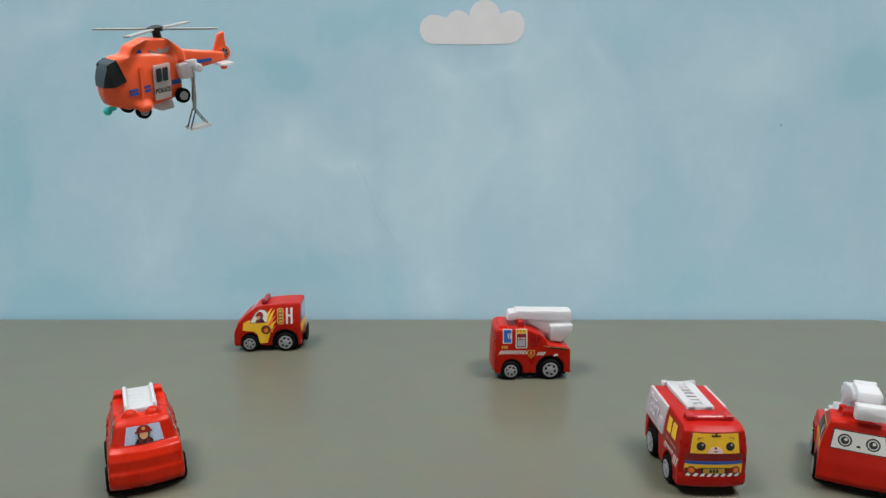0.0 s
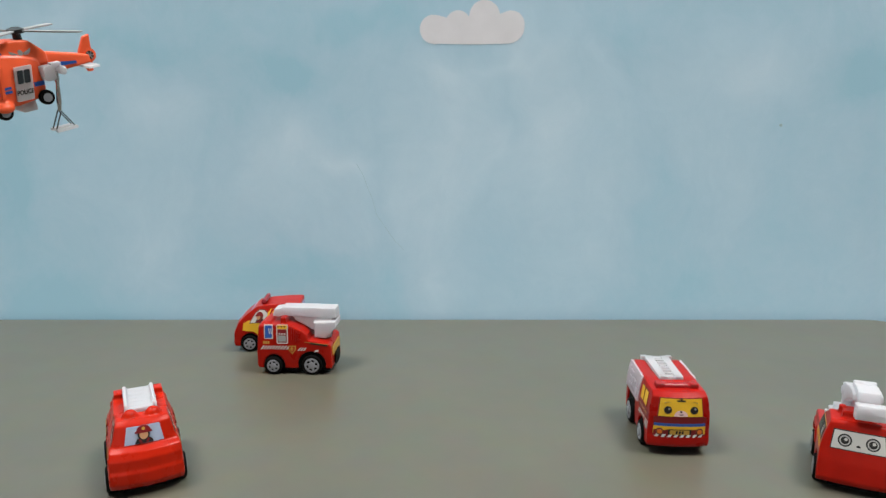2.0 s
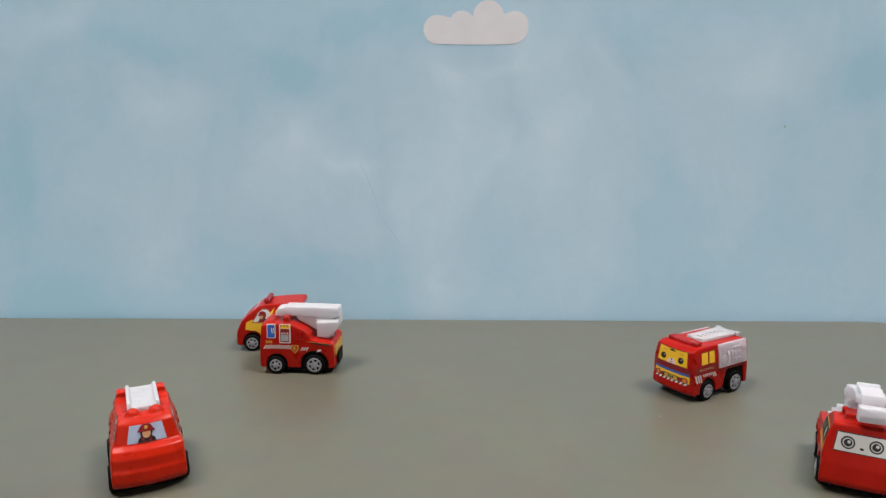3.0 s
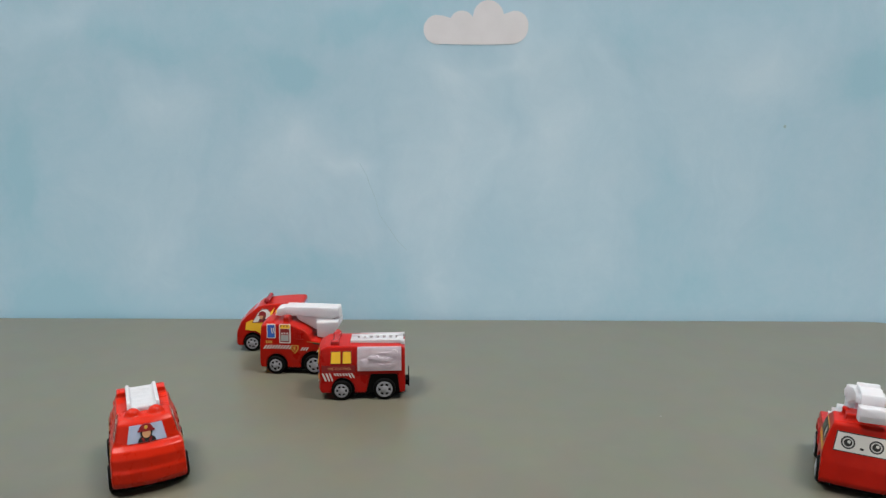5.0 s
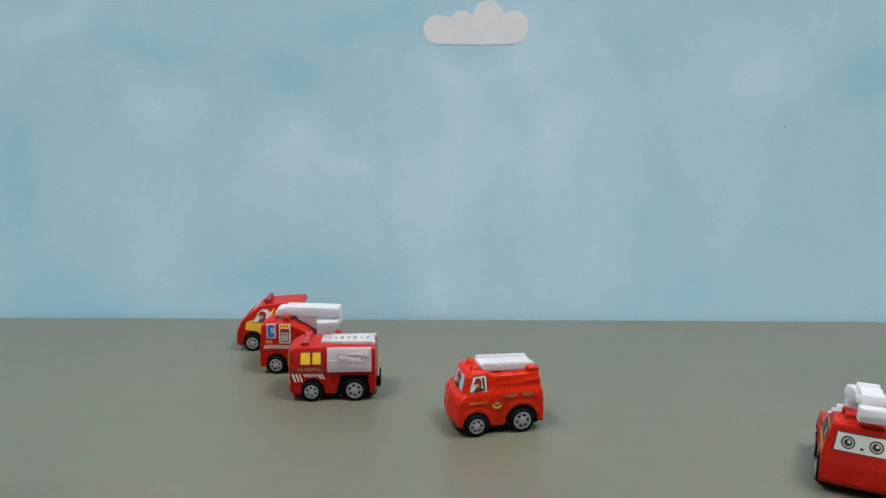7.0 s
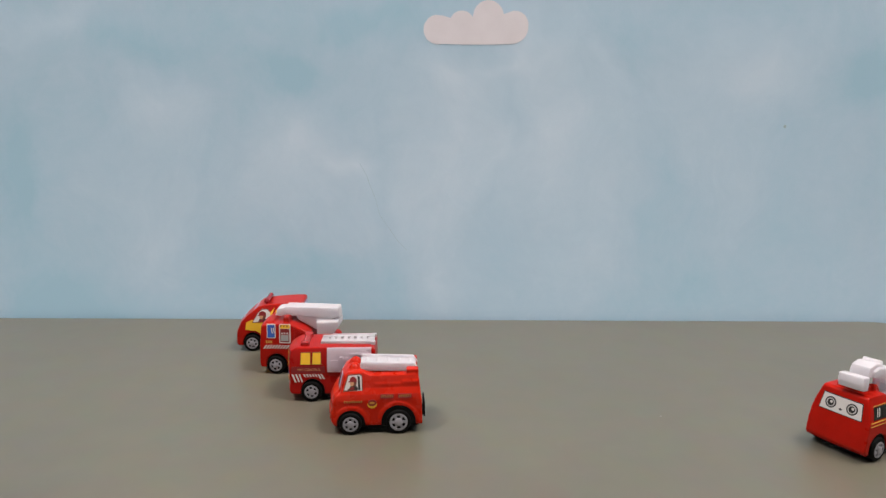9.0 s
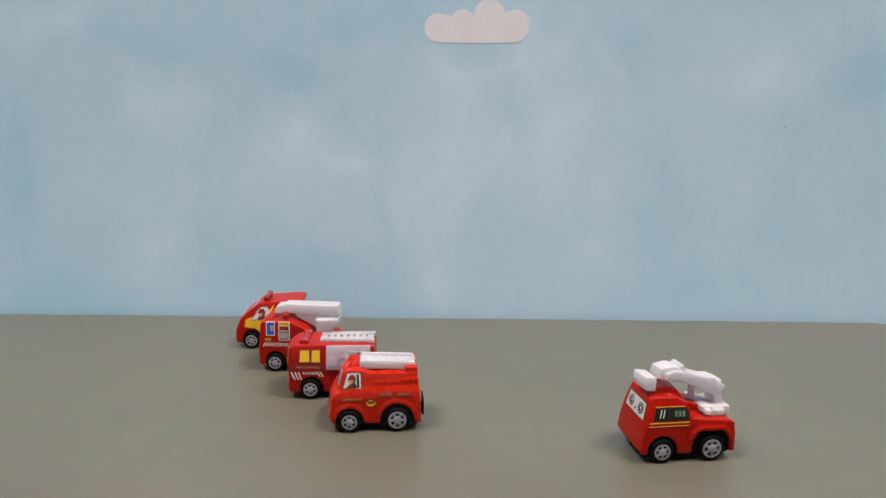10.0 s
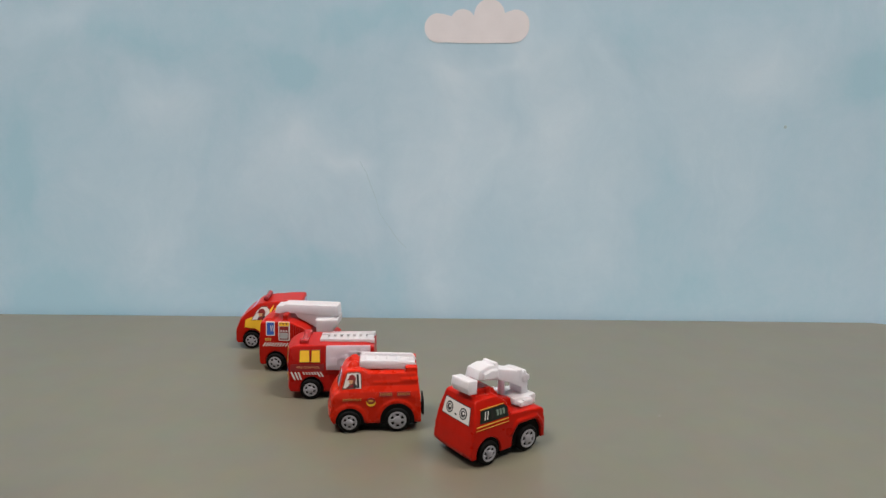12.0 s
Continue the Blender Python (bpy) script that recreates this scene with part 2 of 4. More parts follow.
def disc(cx, cz, rx, rz=None, n=18, start=0, end=360):
    rz = rz or rx
    m = n if end - start >= 360 else n + 1
    return [(cx + rx * math.cos(radians(start + (end - start) * i / n)), cz + rz * math.sin(radians(start + (end - start) * i / n))) for i in range(m)]


def lathe(bm, outline, seg=28, centre=(0, 0, 0), axis="y", ring_shaped=False):
    """Turns an outline of (radius, along the axis) round the axis."""
    rings = []
    for r, d in outline:
        ring = []
        for i in range(seg):
            a = 2 * math.pi * i / seg
            u, v = r * math.cos(a), r * math.sin(a)
            co = {"y": (u, d, v), "z": (u, v, d), "x": (d, u, v)}[axis]
            ring.append(bm.verts.new([p + q for p, q in zip(co, centre)]))
        rings.append(ring)
    for a, b in zip(rings, rings[1:]):
        for i in range(seg):
            bm.faces.new((a[i], a[(i + 1) % seg], b[(i + 1) % seg], b[i]))
    if ring_shaped:
        a, b = rings[-1], rings[0]
        for i in range(seg):
            bm.faces.new((a[i], a[(i + 1) % seg], b[(i + 1) % seg], b[i]))
    else:
        bm.faces.new(rings[0][::-1])
        bm.faces.new(rings[-1])
    return bm


def ball(bm, cx, cy, cz, rx, ry, rz, seg=16):
    made = bmesh.ops.create_uvsphere(bm, u_segments=seg, v_segments=seg // 2 + 2, radius=1)
    for v in made["verts"]:
        v.co = (cx + v.co.x * rx, cy + v.co.y * ry, cz + v.co.z * rz)
    return bm


def slice_up(bm, xs=(), ys=(), zs=()):
    for values, no in ((xs, (1, 0, 0)), (ys, (0, 1, 0)), (zs, (0, 0, 1))):
        for d in values:
            bmesh.ops.bisect_plane(bm, geom=bm.verts[:] + bm.edges[:] + bm.faces[:], plane_co=[d * c for c in no], plane_no=no)


def between(v, table):
    """Reads a value off a table of (place, value), straight between the rows."""
    if v <= table[0][0]:
        return table[0][1]
    for (a, p), (b, q) in zip(table, table[1:]):
        if v <= b:
            return p + (q - p) * (v - a) / (b - a)
    return table[-1][1]


def arch(cx, cz, r, bottom, n=10):
    """Points of a wheel arch, from the rear to the front."""
    d = math.degrees(math.asin((cz - bottom) / r))
    return [(cx + r * math.cos(radians(180 + d - (180 + 2 * d) * i / n)), cz + r * math.sin(radians(180 + d - (180 + 2 * d) * i / n))) for i in range(n + 1)]


# ---------------------------------------------------------------- toy trucks
HALF = 15.0          # half the width of a body before it is tapered
WHEELBASE, R_FRONT, R_REAR = 24.5, 5.85, 6.4


class Truck:
    """A small pull-back truck: x forward from the rear axle, y to its left, z up from the table."""

    def __init__(self, name, label, red, taper, nose=((0, 0), (1, 0)), group="toy fire trucks"):
        self.root = tagged(new(name), label, "toy truck", group)
        self.red, self.taper, self.nose, self.wheels = red, taper, nose, []

    def bend(self, bm):
        for v in bm.verts:
            k = abs(v.co.y) / HALF
            front = max(0.0, min(1.0, (v.co.x - 20) / 14))
            v.co.x -= between(k, self.nose) * front
            v.co.y *= between(v.co.z, self.taper)
        return bm

    def body(self, outline, extras=()):
        bm = bmesh.new()
        solid(bm, outline, -HALF, HALF)
        slice_up(bm, zs=[z for z in range(6, 38, 3)])
        slice_up(bm, xs=(20, 25, 29, 32), ys=(-13, -10, -6, 0, 6, 10, 13))
        self.bend(bm)
        for add in extras:
            add(bm)
        return part("body", bm, self.red, self.root, soft=0.5)

    def chassis(self, wells, tail=-13.2, tail_top=12.5):
        bm = bmesh.new()
        # hangs low, with a block added amidships, to keep light out underneath
        box(bm, -10.5, 30.5, -9.8, 9.8, 1.6, 12)
        box(bm, 9.0, 16.2, -13.2, 13.2, 2.0, 10)
        part("chassis", bm, BLACK, self.root, "black plastic underbody", sharp=30)
        # black arch fill: dark inner plastic and the shade around the wheels in one
        for outline in wells:
            for lo, hi in ((-13.6, -8.5), (8.5, 13.6)):
                part("shaded_arch_fill", solid(bmesh.new(), outline, lo, hi), BLACK, self.root)
        bm = bmesh.new()
        solid(bm, rounded(-7, 7, 4.2, tail_top, 2.0), tail - 0.7, tail, "x")
        box(bm, tail - 0.4, -9, -4, 4, 4.4, 7.5)
        part("rear_bumper", bm, BLACK, self.root, "black plastic rear bumper")

    def wheel_set(self, track=15.5):
        for x, r, rim in ((WHEELBASE, R_FRONT, 3.95), (0.0, R_REAR, 4.65)):
            for side in (1, -1):
                bm = bmesh.new()
                lathe(bm, [(rim * 0.9, side * -5.2), (r - 0.8, side * -5.2), (r, side * -4.5), (r, side * -0.9), (r - 0.25, side * -0.35), (r - 0.8, 0), (rim + 0.1, 0),
                           (rim - 0.1, side * -0.6), (rim * 0.3, side * -0.6)])
                tyre = part("wheel", bm, RUBBER, self.root, "black rubber wheel", sharp=50)
                tyre.location = (x * 0.001, side * track * 0.001, r * 0.001)
                bm = bmesh.new()
                lathe(bm, [(rim * 0.78, side * -0.5), (rim * 0.78, side * 0.05), (rim * 0.90, side * 0.2), (rim, side * 0.05), (rim, side * -0.5)], ring_shaped=True)
                lathe(bm, [(rim * 0.47, side * -0.5), (rim * 0.47, side * 0.25), (rim * 0.38, side * 0.5), (rim * 0.16, side * 0.55)], 12)
                for i in range(6):
                    bar = bmesh.new()
                    box(bar, rim * 0.3, rim * 0.84, side * -0.5, side * 0.12, -rim * 0.13, rim * 0.13)
                    bar.transform(Matrix.Rotation(radians(60 * i + 15), 4, "Y"))
                    me = bpy.data.meshes.new("spoke")
                    bar.to_mesh(me)
                    bar.free()
                    bm.from_mesh(me)
                    bpy.data.meshes.remove(me)
                part("rim", bm, RIM, tyre, "silver grey spoked rim", sharp=40)
                self.wheels.append((tyre, r))

    def side_sheet(self, name, outline, mat, sides=(1, -1), lift=0.15, label=""):
        """A sticker or panel on the flanks, drawn in (x, z)."""
        for s in sides:
            bm = bmesh.new()
            solid(bm, outline, s * (HALF - 0.4), s * (HALF + lift))
            slice_up(bm, zs=[z for z in range(6, 38, 3)])
            part(name, self.bend(bm), mat, self.root, label, sharp=25)

    def front_sheet(self, name, outline, mat, slope, lift=0.15, label=""):
        """A sticker on the front, drawn in (y, z); slope: the front's x by height."""
        bm = bmesh.new()
        solid(bm, outline, -0.4, lift, "x")
        slice_up(bm, ys=(-13, -10, -6, 0, 6, 10, 13))
        for v in bm.verts:
            v.co.x += between(v.co.z, slope)
            v.co.y /= between(v.co.z, self.taper)
        part(name, self.bend(bm), mat, self.root, label, sharp=25)

    def lettering(self, words, x, z, size, mat, y):
        for s in (1, -1):
            curve = bpy.data.curves.new("lettering", "FONT")
            curve.body, curve.size, curve.align_x, curve.align_y, curve.extrude = words, size, "CENTER", "CENTER", 0.05
            tmp = bpy.data.objects.new("tmp", curve)
            scene.collection.objects.link(tmp)
            me = bpy.data.meshes.new_from_object(tmp.evaluated_get(bpy.context.evaluated_depsgraph_get()))
            bpy.data.objects.remove(tmp)
            bm = bmesh.new()
            bm.from_mesh(me)
            bpy.data.meshes.remove(me)
            bm.transform(pose(x, s * y, z, 90, 0, 180 if s > 0 else 0))
            part("lettering", bm, mat, self.root, sharp=20)


def figure_blob(truck, x, z, k, sides=(1, -1), lift=0.34):
    """The plain coloured patches of a printed driver: cap, face patch, coat."""
    truck.side_sheet("coat_print", disc(x - 0.4 * k, z - 3.4 * k, 2.5 * k, 2.3 * k, 14, 0, 180), S_BLACK, sides, lift)
    truck.side_sheet("sleeve_print", [(x + 2.2 * k, z - 3.2 * k), (x - 0.6 * k, z - 3.3 * k), (x - 0.8 * k, z - 1.9 * k), (x + 0.8 * k, z - 2.1 * k)], MAROON, sides, lift + 0.05)
    truck.side_sheet("hair_print", disc(x - 0.5 * k, z - 0.2 * k, 1.6 * k, 1.6 * k, 14), S_BROWN, sides, lift + 0.04)
    truck.side_sheet("face_print", disc(x + 0.5 * k, z - 0.4 * k, 1.05 * k, 1.35 * k, 14), S_TAN, sides, lift + 0.08)
    truck.side_sheet("cap_print", disc(x - 0.2 * k, z + 0.5 * k, 2.0 * k, 2.1 * k, 14, 0, 180), MAROON, sides, lift + 0.12)
    truck.side_sheet("cap_brim_print", [(x + 2.8 * k, z + 0.1 * k), (x - 2.2 * k, z + 0.2 * k), (x - 2.2 * k, z + 0.8 * k), (x + 1.6 * k, z + 0.9 * k)], MAROON, sides, lift + 0.15)


def bars(x0, x1, z0, z1, n, gap=0.35):
    w = (x1 - x0) / n
    return [[(x0 + i * w, z0), (x0 + (i + 1 - gap) * w, z0), (x0 + (i + 1 - gap) * w, z1), (x0 + i * w, z1)] for i in range(n)]


def stripes(x0, x1, z0, z1, n, lean):
    w = (x1 - x0) / (2 * n)
    return [[(x0 + 2 * i * w, z0), (x0 + (2 * i + 1) * w, z0), (x0 + (2 * i + 1) * w + lean, z1), (x0 + 2 * i * w + lean, z1)] for i in range(n)]


def flame_van():
    t = Truck("toy_fire_van", "red plastic toy fire van with yellow flame stickers", RED,
              ((0, 0.96), (8, 0.98), (20, 0.975), (27, 0.90), (32, 0.80), (36, 0.74)), ((0, 0), (0.6, 0.3), (1, 1.4)))
    wells = [arch(0.3, R_REAR, 9.2, 4.2), arch(24.4, R_FRONT, 7.5, 4.2)]
    outline = [(35.4, 4.2), (36.4, 6.5), (36.0, 13.5), (33.0, 20.5), (28.0, 25.2), (19.5, 31.2), (15.0, 32.2), (0, 33.2), (-9.6, 33.4), (-10.8, 32.4), (-10.4, 22), (-10.6, 4.2)] + wells[0] + wells[1]
    t.body(outline)
    t.chassis(wells, -13.0, 14.0)
    t.wheel_set()
    bm = bmesh.new()
    lathe(bm, [(0.9, -9.2), (1.8, -8.6), (1.8, 8.6), (0.9, 9.2)], 16, (14.5, 0, 33.9))
    part("beacon_bar", bm, BEACON, t.root, "dark red rounded beacon bar")
    t.side_sheet("yellow_panel", [(29.8, 15.5), (29.0, 20.6), (25.0, 22.2), (17.0, 22.0), (13.0, 20.6), (9.6, 20.6), (9.8, 14), (12.2, 6.2), (17.4, 5.8), (19.0, 12.6), (22, 14.6), (26, 14.8)], S_YELLOW)
    for i, (x, z, dx, dz) in enumerate(((12.5, 20, -6.0, 9.8), (11.5, 19, -5.6, 7.0), (10.5, 17.5, -5.0, 4.8), (10.2, 15, -4.2, 3.4), (13.5, 23, -5.0, 7.6))):
        t.side_sheet("flame", [(x, z), (x - 1.6, z - 1.6), (x + dx * 0.6, z + dz * 0.35), (x + dx, z + dz), (x + dx * 0.45, z + dz * 0.62)], S_YELLOW if i % 2 == 0 else S_ORANGE, lift=0.18 + 0.02 * i)
    t.side_sheet("window_print", [(24.0, 20.8), (19.6, 27.2), (17.0, 29.2), (13.6, 29.2), (11.6, 26.8), (12.4, 21.0)], S_WHITE, lift=0.28)
    t.side_sheet("window_edge_print", [(24.6, 20.4), (19.9, 27.5), (17.2, 29.7), (13.4, 29.7), (11.1, 27.0), (12.0, 20.6)], S_BROWN, lift=0.23)
    figure_blob(t, 17.2, 25.0, 1.25)
    t.side_sheet("emblem", disc(13.0, 15.6, 3.3), S_BROWN, lift=0.28)
    t.side_sheet("emblem_flame", [(14.4, 14), (12, 13.8), (11.4, 15.6), (12.6, 17.6), (13.0, 16), (14.2, 16.2)], S_ORANGE, lift=0.36)
    t.side_sheet("name_plate", rounded(0.8, 5.0, 19.2, 30.2, 0.9), S_GOLD, lift=0.2)
    t.side_sheet("name_plate_field", rounded(1.5, 4.3, 19.9, 29.5, 0.5), S_BROWN, lift=0.28)
    for i in range(4):
        t.side_sheet("plate_mark", rounded(2.0, 3.8, 20.5 + 2.3 * i, 22.0 + 2.3 * i, 0.3), S_GOLD, lift=0.34)
    t.side_sheet("white_bar", rounded(-2.2, -0.9, 19.5, 30.4, 0.3), S_WHITE)
    t.side_sheet("white_bar", rounded(-5.4, -4.0, 19.5, 30.4, 0.3), S_WHITE)
    for i in range(3):
        t.side_sheet("white_tick", rounded(-4.0, -2.2, 21.5 + 3 * i, 23.0 + 3 * i, 0.2), S_WHITE if i == 1 else MAROON, lift=0.18)
    slope = ((4.2, 35.4), (6.5, 36.4), (13.5, 36.0), (20.5, 33.0), (25.2, 28.0), (31.2, 19.5))
    t.front_sheet("windscreen_print", rounded(-9.5, 9.5, 22.0, 29.5, 1.5), S_PALE, slope)
    back = bmesh.new()
    solid(back, rounded(-9.4, 9.4, 20.5, 31, 1.5), -11.1, -10.0, "x")
    part("rear_window_print", back, S_PALE, t.root)
    for k in range(4):
        back = bmesh.new()
        solid(back, [(-9.6 + 5.2 * k, 18.2), (-7.4 + 5.2 * k, 18.2), (-5.6 + 5.2 * k, 20.2), (-7.8 + 5.2 * k, 20.2)], -10.95, -10.0, "x")
        part("white_stripe", back, S_WHITE, t.root)
    back = bmesh.new()
    solid(back, rounded(-11.2, 11.2, 12.6, 17.4, 1.0), -10.9, -10.0, "x")
    part("rear_panel_print", back, S_YELLOW, t.root)
    return t


def boom_truck():
    t = Truck("toy_boom_truck", "red plastic toy fire truck with a white lifting boom", RED,
              ((0, 0.97), (14, 0.985), (22, 0.975), (34, 0.90), (40, 0.88)), ((0, 0), (0.6, 0.3), (1, 1.6)))
    wells = [arch(0.0, R_REAR, 9.0, 4.2), arch(24.4, R_FRONT, 7.4, 4.2)]
    outline = [(35.4, 4.2), (36.1, 6.5), (36.0, 14), (34.9, 30.2), (33.8, 31.8), (16.0, 32.4), (13.6, 31.9), (6.6, 29.0), (2.8, 25.8), (1.6, 22.2), (-10.6, 20.6), (-12.3, 19.2), (-12.7, 4.2)] + wells[0] + wells[1]

    def roof(bm):
        box(bm, 16.5, 19.8, -11.5, 11.5, 31, 36.2)
        box(bm, 26.5, 31.5, -10.5, 10.5, 31, 33.3)
    t.body(outline, [roof])
    t.chassis(wells)
    t.wheel_set()
    bm = bmesh.new()
    solid(bm, [(26.5, 35.6), (25.0, 40.2), (20.5, 40.6), (20.2, 41.6), (-14.2, 41.0), (-14.8, 34.8), (-9.0, 33.6), (20.0, 35.8), (23.0, 35.0)], -5.2, 5.2)
    part("boom", bm, WHITE, t.root, "white plastic boom", soft=0.4)
    bm = bmesh.new()
    solid(bm, [(-0.2, 32.4), (-14.6, 33.2), (-14.4, 29.0), (-10.5, 24.0), (-8.8, 23.6), (-8.6, 21.8), (-0.8, 22.6), (-0.8, 30.0)], -8.5, 8.5)
    solid(bm, [(14.0, 36.8), (-11.0, 36.0), (-11.0, 31.0), (0.5, 26.4), (6.0, 29.6), (12.0, 32.9)], -5.0, 5.0)
    part("mast", bm, WHITE, t.root, "white plastic boom mast", soft=0.45)
    bm = bmesh.new()
    lathe(bm, [(5.0, 19.5), (5.0, 23.5), (4.2, 24.0)], 20, (-5, 0, 0), "z")
    part("turntable", bm, WHITE, t.root)
    t.side_sheet("window_frame_print", rounded(24.6, 30.9, 23.4, 32.4, 0.6), S_WHITE)
    t.side_sheet("window_print", rounded(25.2, 30.3, 24.0, 31.8, 0.4), S_BLUE, lift=0.24)
    for dx in (0, 1.4):
        t.side_sheet("window_glint", [(27.2 - dx, 26.5), (26.6 - dx, 26.5), (27.2 - dx - 1.6 + 1.6, 30), (27.8 - dx, 30)], S_WHITE, lift=0.30)
    t.side_sheet("panel_frame", rounded(14.6, 22.0, 20.4, 32.4, 0.8), S_WHITE)
    t.side_sheet("panel_heading", rounded(15.0, 21.6, 29.7, 32.1, 0.5), S_YELLOW, lift=0.22)
    t.side_sheet("panel_field", rounded(15.3, 21.3, 21.1, 29.5, 0.5), MAROON, lift=0.24)
    t.side_sheet("panel_rim", rounded(15.8, 20.8, 21.8, 25.6, 0.4), S_GREY, lift=0.30)
    for i in range(3):
        t.side_sheet("panel_mark", [(16.0 + 2 * i, 31.7), (17.4 + 2 * i, 31.7), (16.7 + 2 * i, 30.2)], S_BROWN, lift=0.26)
        t.side_sheet("panel_mark", disc(16.6 + 1.7 * i, 26.6, 0.55), S_WHITE, lift=0.32)
    for q in bars(27.4, 32.2, 20.2, 21.9, 3):
        t.side_sheet("number_bar", q, S_GOLD)
    for q in stripes(15.2, 34.6, 16.6, 19.0, 10, -1.9):
        t.side_sheet("white_stripe", [(x - 0.0, z) for x, z in q], S_WHITE)
    for q in stripes(4.6, 9.6, 15.8, 17.8, 3, -1.6):
        t.side_sheet("white_stripe", q, S_WHITE)
    t.side_sheet("shield", [(9.8, 19.0), (14.6, 19.0), (14.6, 16.6), (12.2, 13.6), (9.8, 16.6)], S_GOLD)
    t.side_sheet("shield_field", [(10.4, 18.5), (14.0, 18.5), (14.0, 16.8), (12.2, 14.4), (10.4, 16.8)], RED, lift=0.24)
    t.side_sheet("shield_mark", [(13.2, 17.6), (12.2, 18.2), (11.2, 17.4), (12.0, 16.6), (11.6, 15.6), (12.9, 16.2)], S_GOLD, lift=0.30)
    for i in range(5):
        t.side_sheet("vent_slat", [(12.9 - 1.3 * i, 22.4), (12.2 - 1.3 * i, 22.4), (12.2 - 1.3 * i, 30.2 - 0.75 * i), (12.9 - 1.3 * i, 30.6 - 0.75 * i)], DEEP_RED, lift=0.35)
    t.side_sheet("gold_line", [(4.4, 21.3), (4.4, 21.7), (-10.6, 20.0), (-10.6, 19.5)], S_DULL)
    t.side_sheet("white_chip", [(-1.8, 15.0), (-4.6, 15.6), (-4.2, 16.6), (-2.4, 16.2)], S_WHITE, (1,), 0.4)
    t.side_sheet("green_line", [(0.5, 20.2), (0.5, 21.0), (-10.0, 19.8), (-10.0, 18.9)], S_GREEN, lift=0.22)
    back = bmesh.new()
    solid(back, rounded(-11.5, 11.5, 11.5, 17.5, 1.0), -13.0, -12.2, "x")
    part("rear_panel_print", back, S_GOLD, t.root)
    return t


def ladder_truck():
    t = Truck("toy_ladder_truck", "red plastic toy fire engine with yellow windscreen and white ladder", DEEP_RED,
              ((0, 0.965), (8, 0.975), (16, 0.965), (22, 0.945), (28, 0.89), (32, 0.82)), ((0, 0), (0.6, 0.35), (1, 2.0)))
    rear = [(-8.8, 4.2), (-7.6, 15.2), (7.8, 15.4), (10.6, 4.2)]
    wells = [rear, arch(24.5, R_FRONT, 7.6, 4.2)]
    outline = [(37.6, 4.4), (38.7, 6.0), (38.6, 9.5), (38.2, 10.5), (38.7, 20.0), (37.8, 29.6), (34.5, 31.4), (16.0, 31.4), (-10.6, 30.8), (-12.0, 29.8), (-11.9, 4.2)] + wells[0] + wells[1]
    t.body(outline)
    t.chassis(wells, -13.6)
    t.wheel_set()
    bm = bmesh.new()
    solid(bm, [(30.0, 30.4), (30.2, 32.4), (29.2, 33.4), (27.4, 33.4), (26.4, 32.4), (26.2, 30.4)], -9.6, 9.6)
    for s in (-1, 1):
        box(bm, 25.8, 30.6, s * 8.2 - 1.8, s * 8.2 + 1.8, 30.4, 33.8)
    part("beacon_bar", bm, RED_BEACON, t.root, "dark red clear beacon bar", soft=0.5)
    # white ladder on the roof
    bm = bmesh.new()
    for s in (-1, 1):
        solid(bm, [(19.5, s * 4.0 - 1.9), (19.5, s * 4.0 + 1.9), (-11.0, s * 4.3 + 2.0), (-11.0, s * 4.3 - 2.0)], 31.0, 33.0, "z")
        box(bm, -11.8, -9.4, s * 6.6 - 1.4, s * 6.6 + 1.4, 31.0, 33.1)
    box(bm, 15.8, 19.5, -5.0, 5.0, 31.0, 32.7)
    box(bm, -11.0, -7.4, -5.4, 5.4, 31.0, 32.7)
    part("ladder", bm, WHITE, t.root, "white plastic roof ladder")
    for i in range(6):
        bm = bmesh.new()
        box(bm, -6.3 + 3.75 * i, -4.4 + 3.75 * i, -4.8, 4.8, 31.2, 32.9)
        part("rung", bm, WHITE, t.root)
    # white tool panels on the flanks
    t.side_sheet("tool_panel", rounded(-9.8, 15.2, 17.6, 31.2, 0.4), PINKISH, lift=0.9, label="pinkish white moulded tool panel")
    for x0, x1, z0, z1 in ((9.4, 13.4, 19.6, 24.6), (6.7, 7.7, 19.6, 25.2), (3.6, 4.6, 19.6, 25.6), (-0.1, 2.4, 19.6, 21.6), (-3.8, -1.1, 19.6, 21.6), (-0.1, 2.4, 23.2, 25.2), (-3.8, -1.1, 23.2, 25.2), (-5.0, 2.4, 27.4, 28.4)):
        t.side_sheet("tool_relief", rounded(x0, x1, z0, z1, 0.4), PINKISH, lift=1.3)
    for x, z, r in ((7.2, 25.2, 1.3), (4.1, 25.2, 1.3), (-5.9, 27.9, 1.9)):
        t.side_sheet("tool_relief", disc(x, z, r), PINKISH, lift=1.45)
    for x0, x1 in ((25.6, 32.0), (18.9, 24.3)):
        t.side_sheet("window_edge_print", [(x0 - 0.2, 21.8), (x1 + 0.25, 21.8), (x1 - 0.3, 28.8), (x0 - 0.2, 28.8)], S_BROWN, lift=0.2)
        t.side_sheet("window_frame_print", [(x0 - 0.4, 21.5), (x1 + 0.4, 21.5), (x1 - 0.1, 29.1), (x0 - 0.4, 29.1)], MAROON)
        t.side_sheet("window_print", [(x0, 22.0), (x1, 22.0), (x1 - 0.5, 28.6), (x0, 28.6)], S_YELLOW, lift=0.24)
    t.side_sheet("dark_band", [(16.6, 16.8), (37.6, 16.8), (37.4, 20.8), (16.6, 20.8)], MAROON, lift=0.1)
    t.lettering("FIRE CONTROL", 25.5, 18.8, 1.9, S_TAN, 14.45)
